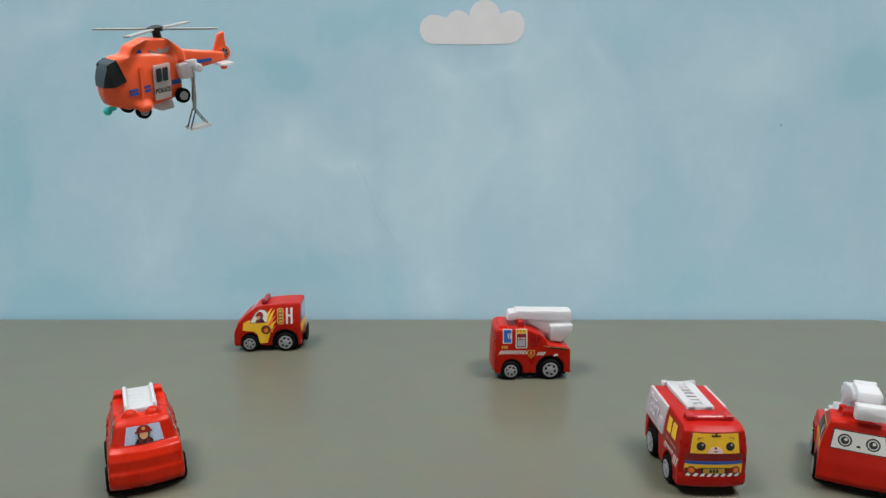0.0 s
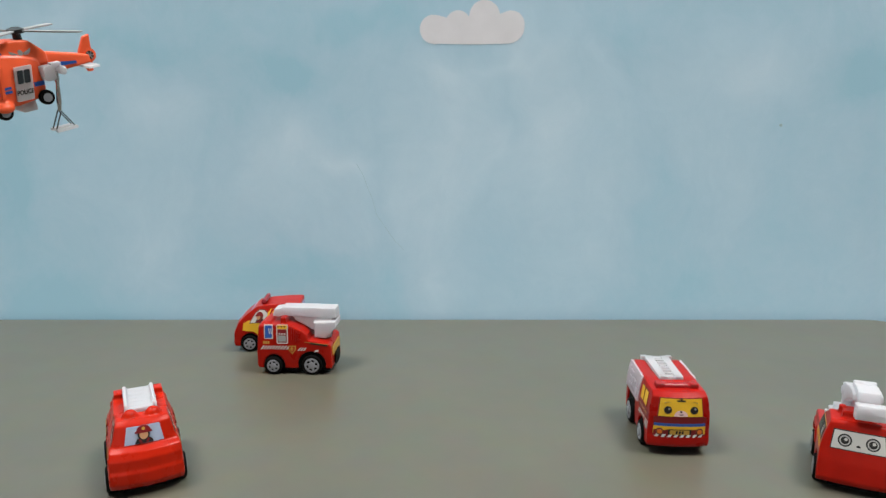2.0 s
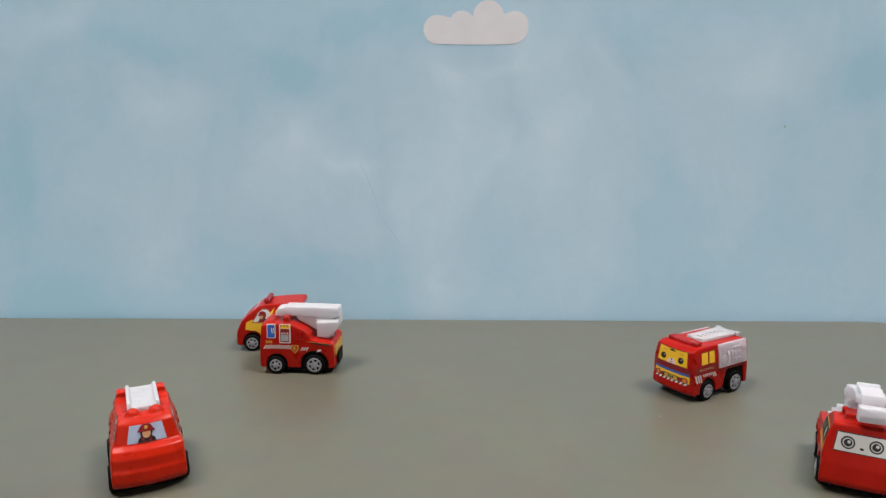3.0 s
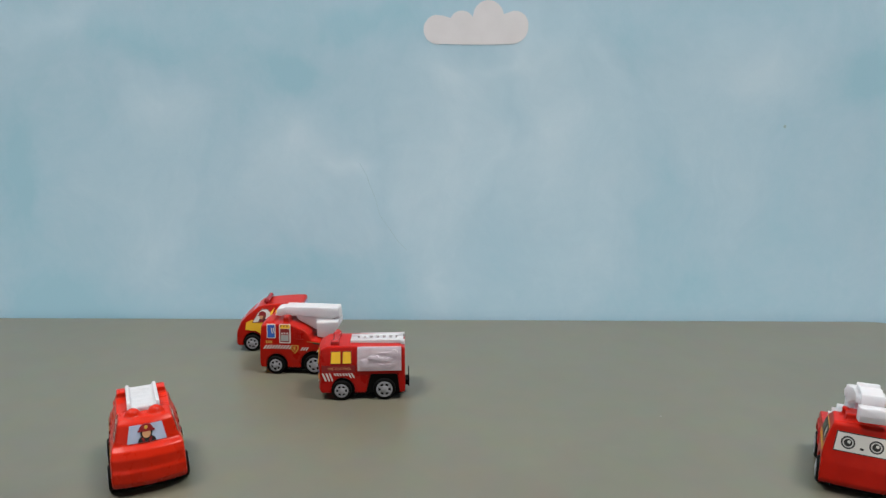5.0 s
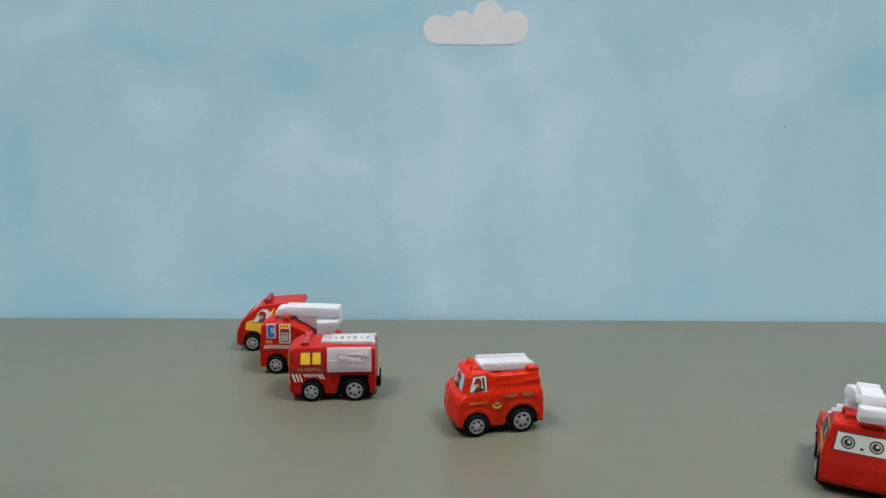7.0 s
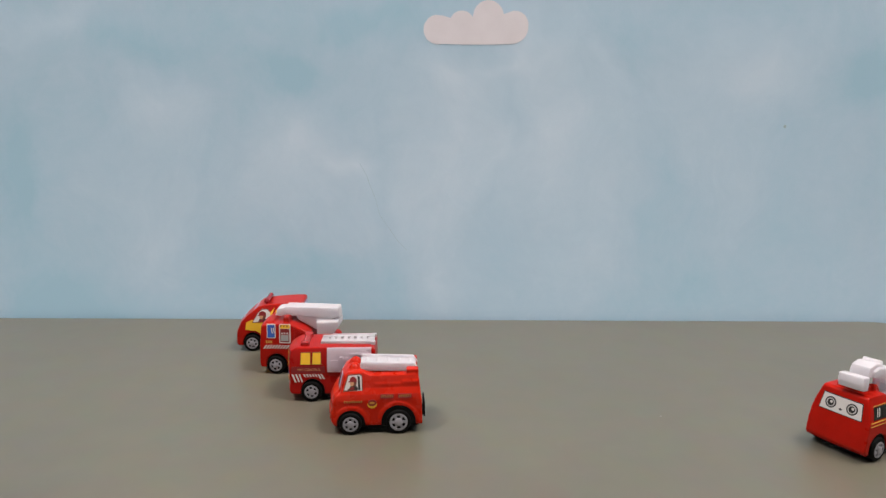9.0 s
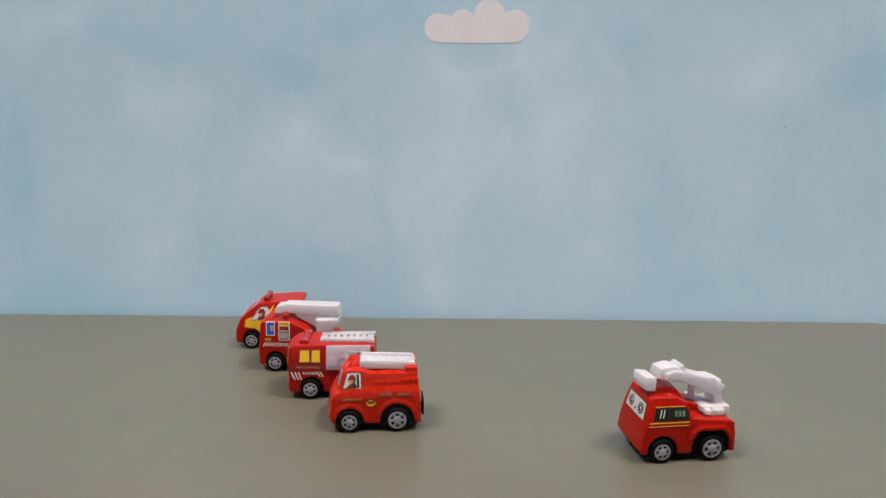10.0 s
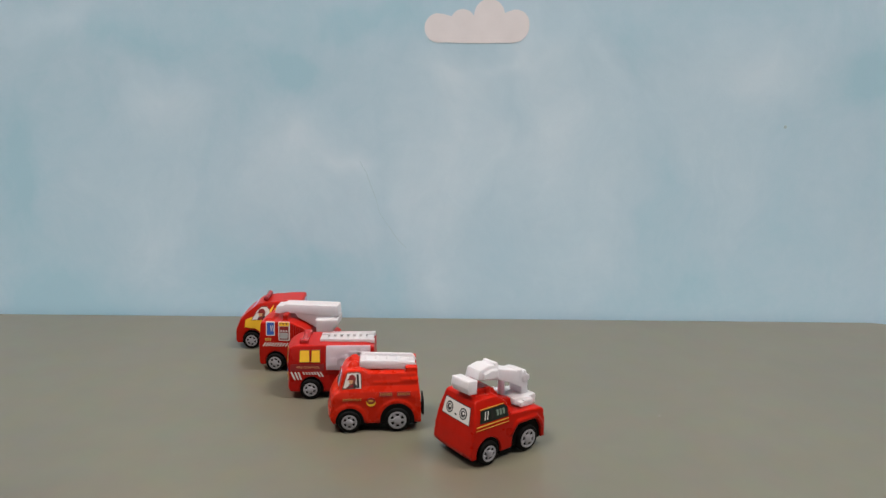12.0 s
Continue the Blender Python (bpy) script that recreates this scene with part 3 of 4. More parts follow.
    for q in stripes(30.6, 36.8, 11.6, 16.2, 3, 1.8):
        t.side_sheet("white_stripe", q, S_WHITE)
    for q in stripes(21.0, 30.4, 14.6, 16.2, 5, 0.9):
        t.side_sheet("white_stripe", q, S_WHITE)
    for q in stripes(16.8, 20.2, 13.4, 16.2, 2, 1.6):
        t.side_sheet("white_stripe", q, S_WHITE)
    slope = ((4.4, 37.6), (6, 38.7), (9.5, 38.6), (10.5, 38.2), (20, 38.7), (30, 37.8))
    t.front_sheet("maroon_band", rounded(-12.4, 12.4, 10.0, 20.0, 0.4), MAROON, slope, 0.06)
    t.front_sheet("windscreen_frame_print", [(-11.0, 19.9), (11.0, 19.9), (10.0, 29.6), (-10.0, 29.6)], MAROON, slope, 0.1)
    t.front_sheet("windscreen_print", [(-10.4, 20.5), (10.4, 20.5), (9.5, 29.1), (-9.5, 29.1)], S_YELLOW, slope, 0.2)
    for s in (-1, 1):
        t.front_sheet("round_mark", disc(s * 6.1, 23.6, 1.85), S_BLACK, slope, 0.3)
        t.front_sheet("round_mark_centre", disc(s * 6.1 + 0.5, 24.2, 0.5), S_GREY, slope, 0.36)
        t.front_sheet("curved_mark", [(s * 4.6, 27.2), (s * 7.6, 27.4), (s * 7.8, 26.9), (s * 6.2, 27.8)], S_GOLD, slope, 0.3)
        t.front_sheet("headlamp_print", disc(s * 9.4, 12.6, 1.8), S_BROWN, slope, 0.34)
        t.front_sheet("headlamp_centre", disc(s * 9.4, 12.6, 1.2), S_ORANGE, slope, 0.40)
    t.front_sheet("muzzle_print", disc(0, 20.6, 3.2, 2.9, 16, 0, 180), S_PINK, slope, 0.28)
    t.front_sheet("dark_mark", disc(0, 22.9, 0.5), S_BLACK, slope, 0.34)
    t.front_sheet("dark_mark", [(-1.2, 21.8), (-0.6, 21.2), (0.6, 21.2), (1.2, 21.8), (0.5, 21.6), (-0.5, 21.6)], S_BLACK, slope, 0.34)
    t.front_sheet("mirror_print", rounded(-2.0, 2.0, 27.8, 28.5, 0.3), S_BLACK, slope, 0.3)
    t.front_sheet("mirror_print", rounded(-0.4, 0.4, 28.3, 29.6, 0.1), S_BLACK, slope, 0.3)
    t.front_sheet("blue_band", rounded(-12.0, 12.0, 15.4, 16.9, 0.2), S_BLUE, slope, 0.2)
    t.front_sheet("yellow_band", rounded(-12.2, 12.2, 11.0, 15.4, 0.3), S_YELLOW, slope, 0.2)
    t.front_sheet("plate_frame", rounded(-5.4, 5.4, 10.8, 13.9, 0.6), S_GREEN, slope, 0.28)
    t.front_sheet("plate", rounded(-4.6, 4.6, 11.2, 13.5, 0.4), S_GOLD, slope, 0.34)
    for q in bars(-1.9, 2.3, 11.6, 13.1, 3):
        t.front_sheet("plate_bar", q, S_BLACK, slope, 0.42)
    for q in stripes(-11.6, 11.8, 9.9, 11.2, 8, 0.9):
        t.front_sheet("white_stripe", q, S_WHITE, slope, 0.26)
    return t


def round_truck():
    t = Truck("toy_round_truck", "glossy orange-red plastic toy fire truck with a white ladder", ORANGE_RED,
              ((0, 0.985), (9, 0.99), (19, 0.97), (20.6, 0.955), (22.4, 0.85), (26, 0.80), (30, 0.74), (33, 0.67)), ((0, 0), (0.6, 0.7), (1, 2.2)))
    wells = [arch(0.0, R_REAR, 9.0, 4.4), arch(24.3, R_FRONT, 7.4, 4.4)]
    outline = [(35.0, 4.4), (36.4, 7.0), (36.3, 11.6), (35.7, 12.6), (35.4, 17.2), (33.8, 20.2), (30.9, 21.7), (28.7, 30.0), (26.4, 31.8), (18.0, 32.0), (14.0, 30.0), (-9.0, 30.0), (-10.6, 28.5), (-12.0, 18), (-12.4, 4.4)] + wells[0] + wells[1]

    def bumps(bm):
        for s in (-1, 1):
            ball(bm, 22.2, s * 4.6, 30.6, 3.4, 3.8, 4.4)
            solid(bm, arch(24.3, R_FRONT, 8.9, 6.0, 16), s * 11.0, s * 15.1)
            solid(bm, arch(0.0, R_REAR, 10.4, 6.0, 16), s * 11.0, s * 15.1)
            box(bm, -10.6, -4.4, s * 8.4 - 2.2, s * 8.4 + 2.2, 24, 32.8)
            box(bm, -2.5, 12.0, s * 10.4 - 2.0, s * 10.4 + 2.0, 20, 25.8)
            box(bm, -11.0, -2.0, s * 10.4 - 2.0, s * 10.4 + 2.0, 18, 27.2)
    t.body(outline, [bumps])
    # flush black fill standing for the shade of the open arches
    for s in (1, -1):
        for x, z, r in ((0.0, R_REAR, 9.0), (24.3, R_FRONT, 7.4)):
            part("shaded_arch_fill", solid(bmesh.new(), arch(x, z, r - 0.2, 4.3, 16), s * 12.2, s * 15.25), BLACK, t.root)
    t.chassis(wells, -13.4, 13.0)
    t.wheel_set(16.3)
    bm = bmesh.new()
    for s in (-1, 1):
        solid(bm, [(19.0, 30.8), (19.0, 35.8), (-8.6, 34.6), (-10.8, 31.2), (-9.4, 30.0)], s * 5.9 - 0.8, s * 5.9 + 0.8)
    solid(bm, [(19.4, 30.8), (19.4, 34.1), (-9.6, 32.9), (-9.6, 29.8)], -5.6, 5.6)
    part("ladder", bm, WHITE, t.root, "white plastic ladder", soft=0.4)
    for i in range(5):
        bm = bmesh.new()
        lathe(bm, [(0.9, -5.6), (1.5, -5.2), (1.5, 5.2), (0.9, 5.6)], 12, (-6.4 + 5.6 * i, 0, 31.9 + 0.23 * i))
        part("rung", bm, WHITE, t.root)
    t.side_sheet("window_edge_print", [(29.7, 22.2), (26.5, 30.7), (19.6, 31.0), (18.2, 30.1), (18.0, 22.4)], S_BROWN, lift=0.44)
    t.side_sheet("window_print", [(29.1, 22.6), (26.2, 30.3), (19.6, 30.6), (18.6, 29.8), (18.4, 22.8)], S_WHITE, lift=0.5)
    t.side_sheet("window_pillar_print", [(20.4, 23.2), (19.2, 23.2), (19.6, 30.0), (20.8, 30.0)], S_BLACK, lift=0.58)
    figure_blob(t, 23.6, 27.0, 1.1, lift=0.62)
    t.side_sheet("figure_base_print", [(27.4, 22.8), (21.2, 22.8), (21.4, 24.0), (23.4, 25.0), (26.6, 23.8)], S_BROWN, lift=0.56)
    for q in bars(18.4, 29.4, 17.0, 18.0, 11, 0.45):
        t.side_sheet("lettering_bar", q, S_DULL, lift=0.35)
    t.side_sheet("emblem", disc(13.4, 15.9, 2.4, 2.1), S_YELLOW, lift=0.3)
    t.side_sheet("emblem_field", disc(13.4, 16.7, 2.2, 1.7), MAROON, lift=0.38)
    t.side_sheet("emblem_bar", rounded(12.2, 14.6, 16.2, 17.3, 0.2), S_GOLD, lift=0.44)
    for x0, x1 in ((2.4, 9.2), (-6.8, 0.2)):
        t.side_sheet("lettering_field", rounded(x0, x1, 19.0, 21.0, 0.3), MAROON, lift=0.32)
        for q in bars(x0 + 0.5, x1 - 0.2, 19.4, 20.6, 7, 0.5):
            t.side_sheet("lettering_bar", q, S_DULL, lift=0.4)
    slope = ((4.4, 35.0), (12, 36.3), (20.2, 33.8), (21.7, 30.9), (30.0, 28.7), (31.8, 26.4))
    t.front_sheet("windscreen_print", [(-7.9, 22.3), (7.9, 22.3), (6.5, 29.6), (-6.5, 29.6)], S_SCREEN, slope, 0.22)
    t.front_sheet("coat_print", disc(0, 22.5, 3.6, 2.6, 14, 0, 180), S_BLACK, slope, 0.56)
    for k in (-1, 1):
        t.front_sheet("lapel_print", [(k * 0.6, 22.6), (k * 1.5, 22.6), (k * 2.2, 24.3), (k * 1.5, 24.5)], MAROON, slope, 0.6)
    t.front_sheet("hair_print", disc(0, 26.1, 2.4, 2.5), S_BLACK, slope, 0.6)
    t.front_sheet("face_print", disc(0, 26.0, 1.7, 1.9), S_TAN, slope, 0.66)
    t.front_sheet("cap_print", disc(0, 27.0, 2.9, 3.0, 14, 0, 180), MAROON, slope, 0.68)
    t.front_sheet("cap_brim_print", rounded(-3.4, 3.4, 26.8, 27.5, 0.3), MAROON, slope, 0.72)
    t.front_sheet("cap_badge_print", disc(0, 28.6, 0.7), S_GOLD, slope, 0.74)
    return t


def crane_truck():
    t = Truck("toy_crane_truck", "red plastic toy fire truck with a white folding crane arm", RED,
              ((0, 0.965), (8, 0.985), (19, 0.955), (24, 0.88), (31, 0.73), (36, 0.66)), ((0, 0), (0.6, 0.1), (1, 0.4)))
    wells = [[(-9.4, 4.2), (-8.6, 11.0), (-6.2, 14.6), (-4.6, 15.4), (5.4, 15.4), (7.0, 14.6), (9.2, 11.0), (9.8, 4.2)], arch(24.3, R_FRONT, 7.5, 4.2)]
    outline = [(34.6, 4.4), (35.4, 6.5), (34.4, 14.0), (30.6, 30.4), (29.2, 31.4), (17.0, 31.2), (11.6, 27.4), (10.2, 21.5), (-9.8, 19.6), (-11.4, 18.2), (-11.8, 4.2)] + wells[0] + wells[1]

    def hump(bm):
        solid(bm, [(26, 30), (26, 34.4), (18, 34.0), (17.0, 33.0), (15.0, 33.0), (11.0, 27.0), (4.0, 25.0), (2.0, 18), (26, 18)], -6.5, 6.5)
        for s in (-1, 1):
            box(bm, 18.0, 20.5, s * 6.5 - 1.2, s * 6.5 + 1.2, 32, 34.8)
            solid(bm, [(-10.8, 10.0), (-9.6, 13.4), (-6.2, 17.2), (6.8, 17.2), (9.6, 14.6), (11.0, 11.0), (9.2, 11.0), (7.0, 14.6), (5.4, 15.4), (-4.6, 15.4), (-6.2, 14.6), (-8.8, 10.0)], s * 12.0, s * 15.3)
    t.body(outline, [hump])
    t.chassis(wells)
    t.wheel_set()
    # crane arm
    bm = bmesh.new()
    solid(bm, [(26.0, 39.2), (24.5, 43.6), (18.5, 44.8), (14.6, 43.8), (14.4, 45.0), (12.6, 45.0), (12.0, 41.6), (-1.0, 37.5), (-2.2, 37.8), (-4.0, 36.9), (-7.0, 34.8), (-9.0, 31.4), (-9.4, 23.2), (-5.4, 22.2), (-4.6, 28.0), (4.0, 32.4), (12.0, 35.8), (23.6, 38.6)], -4.4, 4.4)
    solid(bm, [(23.0, 38.8), (22.4, 41.6), (18.0, 42.6), (13.6, 42.0), (12.8, 37.4), (18, 38.2)], -5.8, 5.8)
    solid(bm, rounded(-9.9, -5.0, 30.4, 34.0, 1.5), -5.0, 5.0)
    for x in (-8.0, -4.9):
        box(bm, x, x + 1.6, -4.6, 4.6, 33.0, 36.2 + (x + 8.0) * 0.4)
    swing = pose(-5, 0, 0, 0, 0, 5) @ pose(5, 0, 0)
    bm.transform(swing)
    part("arm", bm, WHITE, t.root, "white plastic folding crane arm", soft=0.4)
    bm = bmesh.new()
    solid(bm, [(33.6, 37.2), (32.9, 40.8), (27.2, 40.1), (27.5, 33.3), (32.3, 34.0)], -5.8, 5.8)
    bm.transform(swing)
    part("basket", bm, WHITE, t.root, "white plastic crane basket", soft=0.4)
    bm = bmesh.new()
    lathe(bm, [(2.0, 22.0), (1.6, 34.0)], 12, (4.6, 0, 0), "z")
    part("strut", bm, PINKISH, t.root)
    bm = bmesh.new()
    box(bm, -11.8, 1.0, -7.6, 7.6, 19.6, 24.2)
    box(bm, -13.0, -9.8, -5.4, 5.4, 20.6, 23.0)
    box(bm, -1.8, 3.2, -8.6, 8.6, 22.0, 25.0)
    box(bm, -0.6, 2.2, -11.6, 11.6, 21.6, 24.0)
    box(bm, -8.0, -2.0, -9.8, 9.8, 20.0, 23.4)
    part("turntable", bm, WHITE, t.root, "white plastic crane turntable", soft=0.4)
    t.side_sheet("window_print", [(29.4, 20.9), (28.1, 26.6), (13.6, 26.6), (12.0, 25.4), (11.8, 20.9)], S_GREEN)
    for dx in (0, 1.6):
        t.side_sheet("window_glint", [(26.6 - dx, 22.2), (26.1 - dx, 22.2), (25.0 - dx, 25.8), (25.5 - dx, 25.8)], S_WHITE, lift=0.26)
    t.side_sheet("window_pillar_print", rounded(20.9, 22.0, 21.0, 26.5, 0.1), S_BLACK, lift=0.26)
    for q in bars(13.8, 19.4, 22.6, 25.2, 3):
        t.side_sheet("number_bar", q, S_DIM, lift=0.26)
    t.side_sheet("gold_line", [(31.6, 19.6), (31.5, 20.0), (11.8, 20.1), (11.8, 19.75)], S_GOLD, lift=0.2)
    t.side_sheet("gold_line", [(32.0, 18.1), (31.9, 18.4), (11.8, 18.5), (11.8, 18.2)], S_GOLD, lift=0.2)
    t.side_sheet("gold_line", [(28.4, 26.9), (28.3, 27.2), (13.4, 27.2), (13.5, 26.9)], S_GOLD, lift=0.2)
    slope = ((4.4, 34.6), (6.5, 35.4), (14, 34.4), (30.4, 30.6))
    t.front_sheet("eye_panel_edge", [(-10.6, 19.6), (10.6, 19.6), (9.6, 28.0), (-9.6, 28.0)], S_BLACK, slope, 0.1)
    t.front_sheet("eye_panel", [(-10.2, 20.0), (10.2, 20.0), (9.2, 27.6), (-9.2, 27.6)], S_WHITE, slope, 0.18)
    for s in (-1, 1):
        for r, mat, lift in ((2.7, S_BLACK, 0.26), (2.15, S_GREY, 0.31), (1.85, S_WHITE, 0.34), (1.6, S_BLACK, 0.38)):
            t.front_sheet("ring_print", disc(s * 5.2, 23.8, r), mat, slope, lift)
        t.front_sheet("ring_glint", disc(s * 5.2 + 0.35, 24.2, 0.65), S_WHITE, slope, 0.44)
    t.front_sheet("dark_mark", disc(0, 22.0, 0.8, 0.5), S_BLACK, slope, 0.26)
    return t


# ---------------------------------------------------------------- toy helicopter
HELI_SIZE = 0.53     # against a truck of 50 mm


def helicopter():
    root = tagged(new("toy_helicopter"), "bright orange toy rescue helicopter with white doors, hovering", "toy helicopter")

    def hpart(name, bm, mat, parent, label="", **kw):
        for v in bm.verts:
            v.co.x *= 0.80
        return hpiece(name, bm, mat, parent, label, **kw)

    def lean(bm):
        """The sliding doors rake backwards at the top."""
        for v in bm.verts:
            v.co.x -= (v.co.z - 16.0) * 0.22

    def hpiece(name, bm, mat, parent, label="", soft=0.0, sharp=35):
        return part(name, bm, mat, parent, label, 0.001 * HELI_SIZE, sharp, soft * HELI_SIZE)

    bm = bmesh.new()
    solid(bm, [(39, 8), (41.0, 14), (39.0, 21), (34, 29), (27, 33), (14, 33), (-6, 30), (-14, 27), (-14, 10), (-6, 5), (10, 3.5), (30, 5)], -11, 11)
    slice_up(bm, xs=(0, 15, 25, 30, 33, 36, 38.5), zs=(6, 12, 18, 24))
    for v in bm.verts:
        v.co.y *= between(v.co.x, ((-14, 0.85), (5, 1.0), (22, 1.0), (30, 0.90), (36, 0.72), (41, 0.42))) * between(v.co.z, ((3, 0.8), (9, 1.0), (22, 1.0), (33, 0.70)))
    solid(bm, [(22, 30), (15, 37.5), (3, 40), (-12, 38.5), (-22, 31), (-22, 24), (22, 24)], -6.5, 6.5)
    solid(bm, [(-8, 33), (-56, 24), (-56, 19), (-12, 16)], -4.2, 4.2)
    ball(bm, 19, 11.0, 4.6, 7, 3.5, 3.2)
    ball(bm, 19, -11.0, 4.6, 7, 3.5, 3.2)
    hpart("fuselage", bm, HELI_ORANGE, root, soft=0.8).modifiers["soften"].iterations = 16
    bm = bmesh.new()
    solid(bm, [(-48, 23), (-56, 34.5), (-61, 35.5), (-60, 24), (-58, 13), (-54, 13), (-52, 18)], -1.4, 1.4)
    hpart("tail_fin", bm, HELI_ORANGE, root, soft=0.6)
    bm = bmesh.new()
    box(bm, -56, -47, -13, 13, 17.4, 18.8)
    hpart("tailplane", bm, WHITE, root, "white plastic tailplane")
    bm = bmesh.new()
    lathe(bm, [(2.7, -1.7), (2.7, 1.7), (1.2, 1.9)], 18, (-45.8, 0, 23))
    rotor = hpiece("tail_rotor", bm, S_BLACK, root, "black tail rotor in a round duct")
    for turn in (0, 60, 120):
        bm = bmesh.new()
        box(bm, -2.6, 2.6, -1.9, 1.95, -0.35, 0.35)
        bm.transform(pose(-45.8, 0, 23) @ pose(0, 0, 0, 0, turn, 0))
        hpiece("tail_blade", bm, WHITE, rotor)
    bm = bmesh.new()
    lathe(bm, [(2.7, -1.8), (4.3, -1.6), (4.3, 1.6), (2.7, 1.8)], 20, (-45.8, 0, 23), ring_shaped=True)
    hpiece("tail_duct", bm, HELI_ORANGE, root)
    bm = bmesh.new()
    solid(bm, [(40.4, 18.5), (39.0, 23), (34.2, 30.4), (28.2, 32.2), (26.4, 20.5), (34, 18.2)], -11.9, 11.9)
    slice_up(bm, xs=(30, 34, 37))
    for v in bm.verts:
        v.co.y *= between(v.co.x, ((22, 0.995), (30, 0.90), (36, 0.72), (41, 0.44))) * between(v.co.z, ((22, 1.0), (33, 0.73)))
    screen = hpart("windscreen", bm, GLASS_DARK, root, "smoked dark windscreen", sharp=50)
    for s in (-1, 1):
        for a, b in (((27.0, 20.8), (28.6, 31.6)), ((27.0, 20.6), (34.0, 18.6)), ((33.6, 18.6), (34.6, 29.8)), ((28.4, 31.8), (34.2, 30.0))):
            bm = bmesh.new()
            solid(bm, [(a[0], a[1]), (a[0] + 0.9, a[1] + 0.2), (b[0] + 0.9, b[1] + 0.2), (b[0], b[1])], s * 10.4, s * 12.1)
            for v in bm.verts:
                v.co.y *= between(v.co.x, ((22, 0.995), (30, 0.90), (36, 0.72), (41, 0.44))) * between(v.co.z, ((22, 1.0), (33, 0.73)))
            hpart("screen_bar", bm, S_BLACK, screen)
        bm = bmesh.new()
        solid(bm, rounded(15.6, 17.8, 9.5, 27.0, 0.9), s * 10.2, s * 11.5)
        lean(bm)
        hpart("door_pillar", bm, HELI_ORANGE, root)
    for s in (-1, 1):
        bm = bmesh.new()
        solid(bm, rounded(-4.2, 8.0, 6.8, 26.0, 0.8), s * 10.6, s * 11.9)
        lean(bm)
        door = hpart("door", bm, WHITE, root, "white sliding door")
        for x in (-2.2, 2.6):
            bm = bmesh.new()
            solid(bm, rounded(x - 0.2, x + 3.8, 16.6, 24.0, 0.6), s * 11.4, s * 12.1)
            lean(bm)
            hpart("door_window", bm, GLASS_DARK, door)
        curve = bpy.data.curves.new("lettering", "FONT")
        curve.body, curve.size, curve.align_x, curve.align_y, curve.extrude = "POLICE", 3.6, "CENTER", "CENTER", 0.1
        curve.offset = 0.07
        tmp = bpy.data.objects.new("tmp", curve)
        scene.collection.objects.link(tmp)
        me = bpy.data.meshes.new_from_object(tmp.evaluated_get(bpy.context.evaluated_depsgraph_get()))
        bpy.data.objects.remove(tmp)
        bm = bmesh.new()
        bm.from_mesh(me)
        bpy.data.meshes.remove(me)
        bm.transform(pose(1.9, s * 11.95, 11.6, 90, 0, 180 if s > 0 else 0))
        lean(bm)
        hpart("lettering", bm, S_BLACK, door)
        for x0, x1, z0, z1 in ((11, 16, 12.4, 13.8), (11, 16, 14.6, 16), (20, 26, 12, 13.4), (20, 26, 14.2, 15.6), (-13, -5.5, 13, 15.6)):
            bm = bmesh.new()
            box(bm, x0, x1, s * 9.8, s * (11.2 if x0 > -10 else 10.2), z0, z1)
            hpart("blue_stripe", bm, S_BLUE, root)
        bm = bmesh.new()
        solid(bm, [(17, 31.5), (9.5, 35.6), (8.5, 32.0), (14, 29.6)], s * 5.6, s * 6.9)
        hpart("cabin_window", bm, S_BLUE, root)
        bm = bmesh.new()
        solid(bm, [(-20, 20.6), (-44, 20.4), (-44, 22.0), (-20, 24.0)], s * 3.6, s * 4.5)
        hpart("blue_stripe", bm, S_BLUE, root)
        bm = bmesh.new()
        solid(bm, disc(-4, 32.4, 1.7), s * 6.0, s * 7.0)
        solid(bm, [(-2.0, 32.0), (3.6, 34.2), (3.0, 32.4), (1.2, 31.0), (-1.6, 30.9)], s * 6.0, s * 7.0)
        solid(bm, [(-6.0, 32.0), (-11.6, 34.2), (-11.0, 32.4), (-9.2, 31.0), (-6.4, 30.9)], s * 6.0, s * 7.0)
        hpart("wing_badge", bm, S_GREY, root)
        for x, y, z in ((16.2, 10.8, 2.6), (-9.0, 10.5, 5.8)):
            bm = bmesh.new()
            lathe(bm, [(2.4, -1.6), (4.0, -1.6), (4.4, -1.0), (4.4, 1.0), (4.0, 1.6), (2.4, 1.6)], 20, (x, s * y, z))
            wheel = hpiece("wheel", bm, RUBBER, root)
            bm = bmesh.new()
            lathe(bm, [(2.6, -1.8), (2.6, 1.8), (1.0, 2.0)], 14, (x, s * y, z))
            hpiece("rim", bm, RIM, wheel)
    bm = bmesh.new()
    lathe(bm, [(2.8, 31), (2.2, 42), (4.6, 42.4), (4.6, 44.6), (2.0, 45.6)], 16, (-7, 0, 0), "z")
    hub = hpiece("rotor_hub", bm, S_BLACK, root)
    for a in (42, 132, 214, 312):
        bm = bmesh.new()
        solid(bm, [(3, -1.0), (12, -2.6), (35, -2.6), (36.5, -1.2), (36.5, 2.0), (12, 2.2), (3, 1.0)], 43.2, 44.0, "z")
        bm.transform(pose(-7, 0, 43.6, 0, -4, 0) @ pose(0, 0, -43.6, 0, 0, a))
        hpiece("rotor_blade", bm, S_GREY, root, "grey plastic rotor blade")
    # winch, line and stretcher
    bm = bmesh.new()
    solid(bm, rounded(-20, -12, 15.5, 24, 1.5), 9, 15)
    lathe(bm, [(2.6, 8), (2.6, 17), (1.4, 18)], 16, (-25, 0, 20.5))
    box(bm, -26, -19, 10, 14, 22, 25)
    hpart("winch", bm, WHITE, root, "white plastic winch")
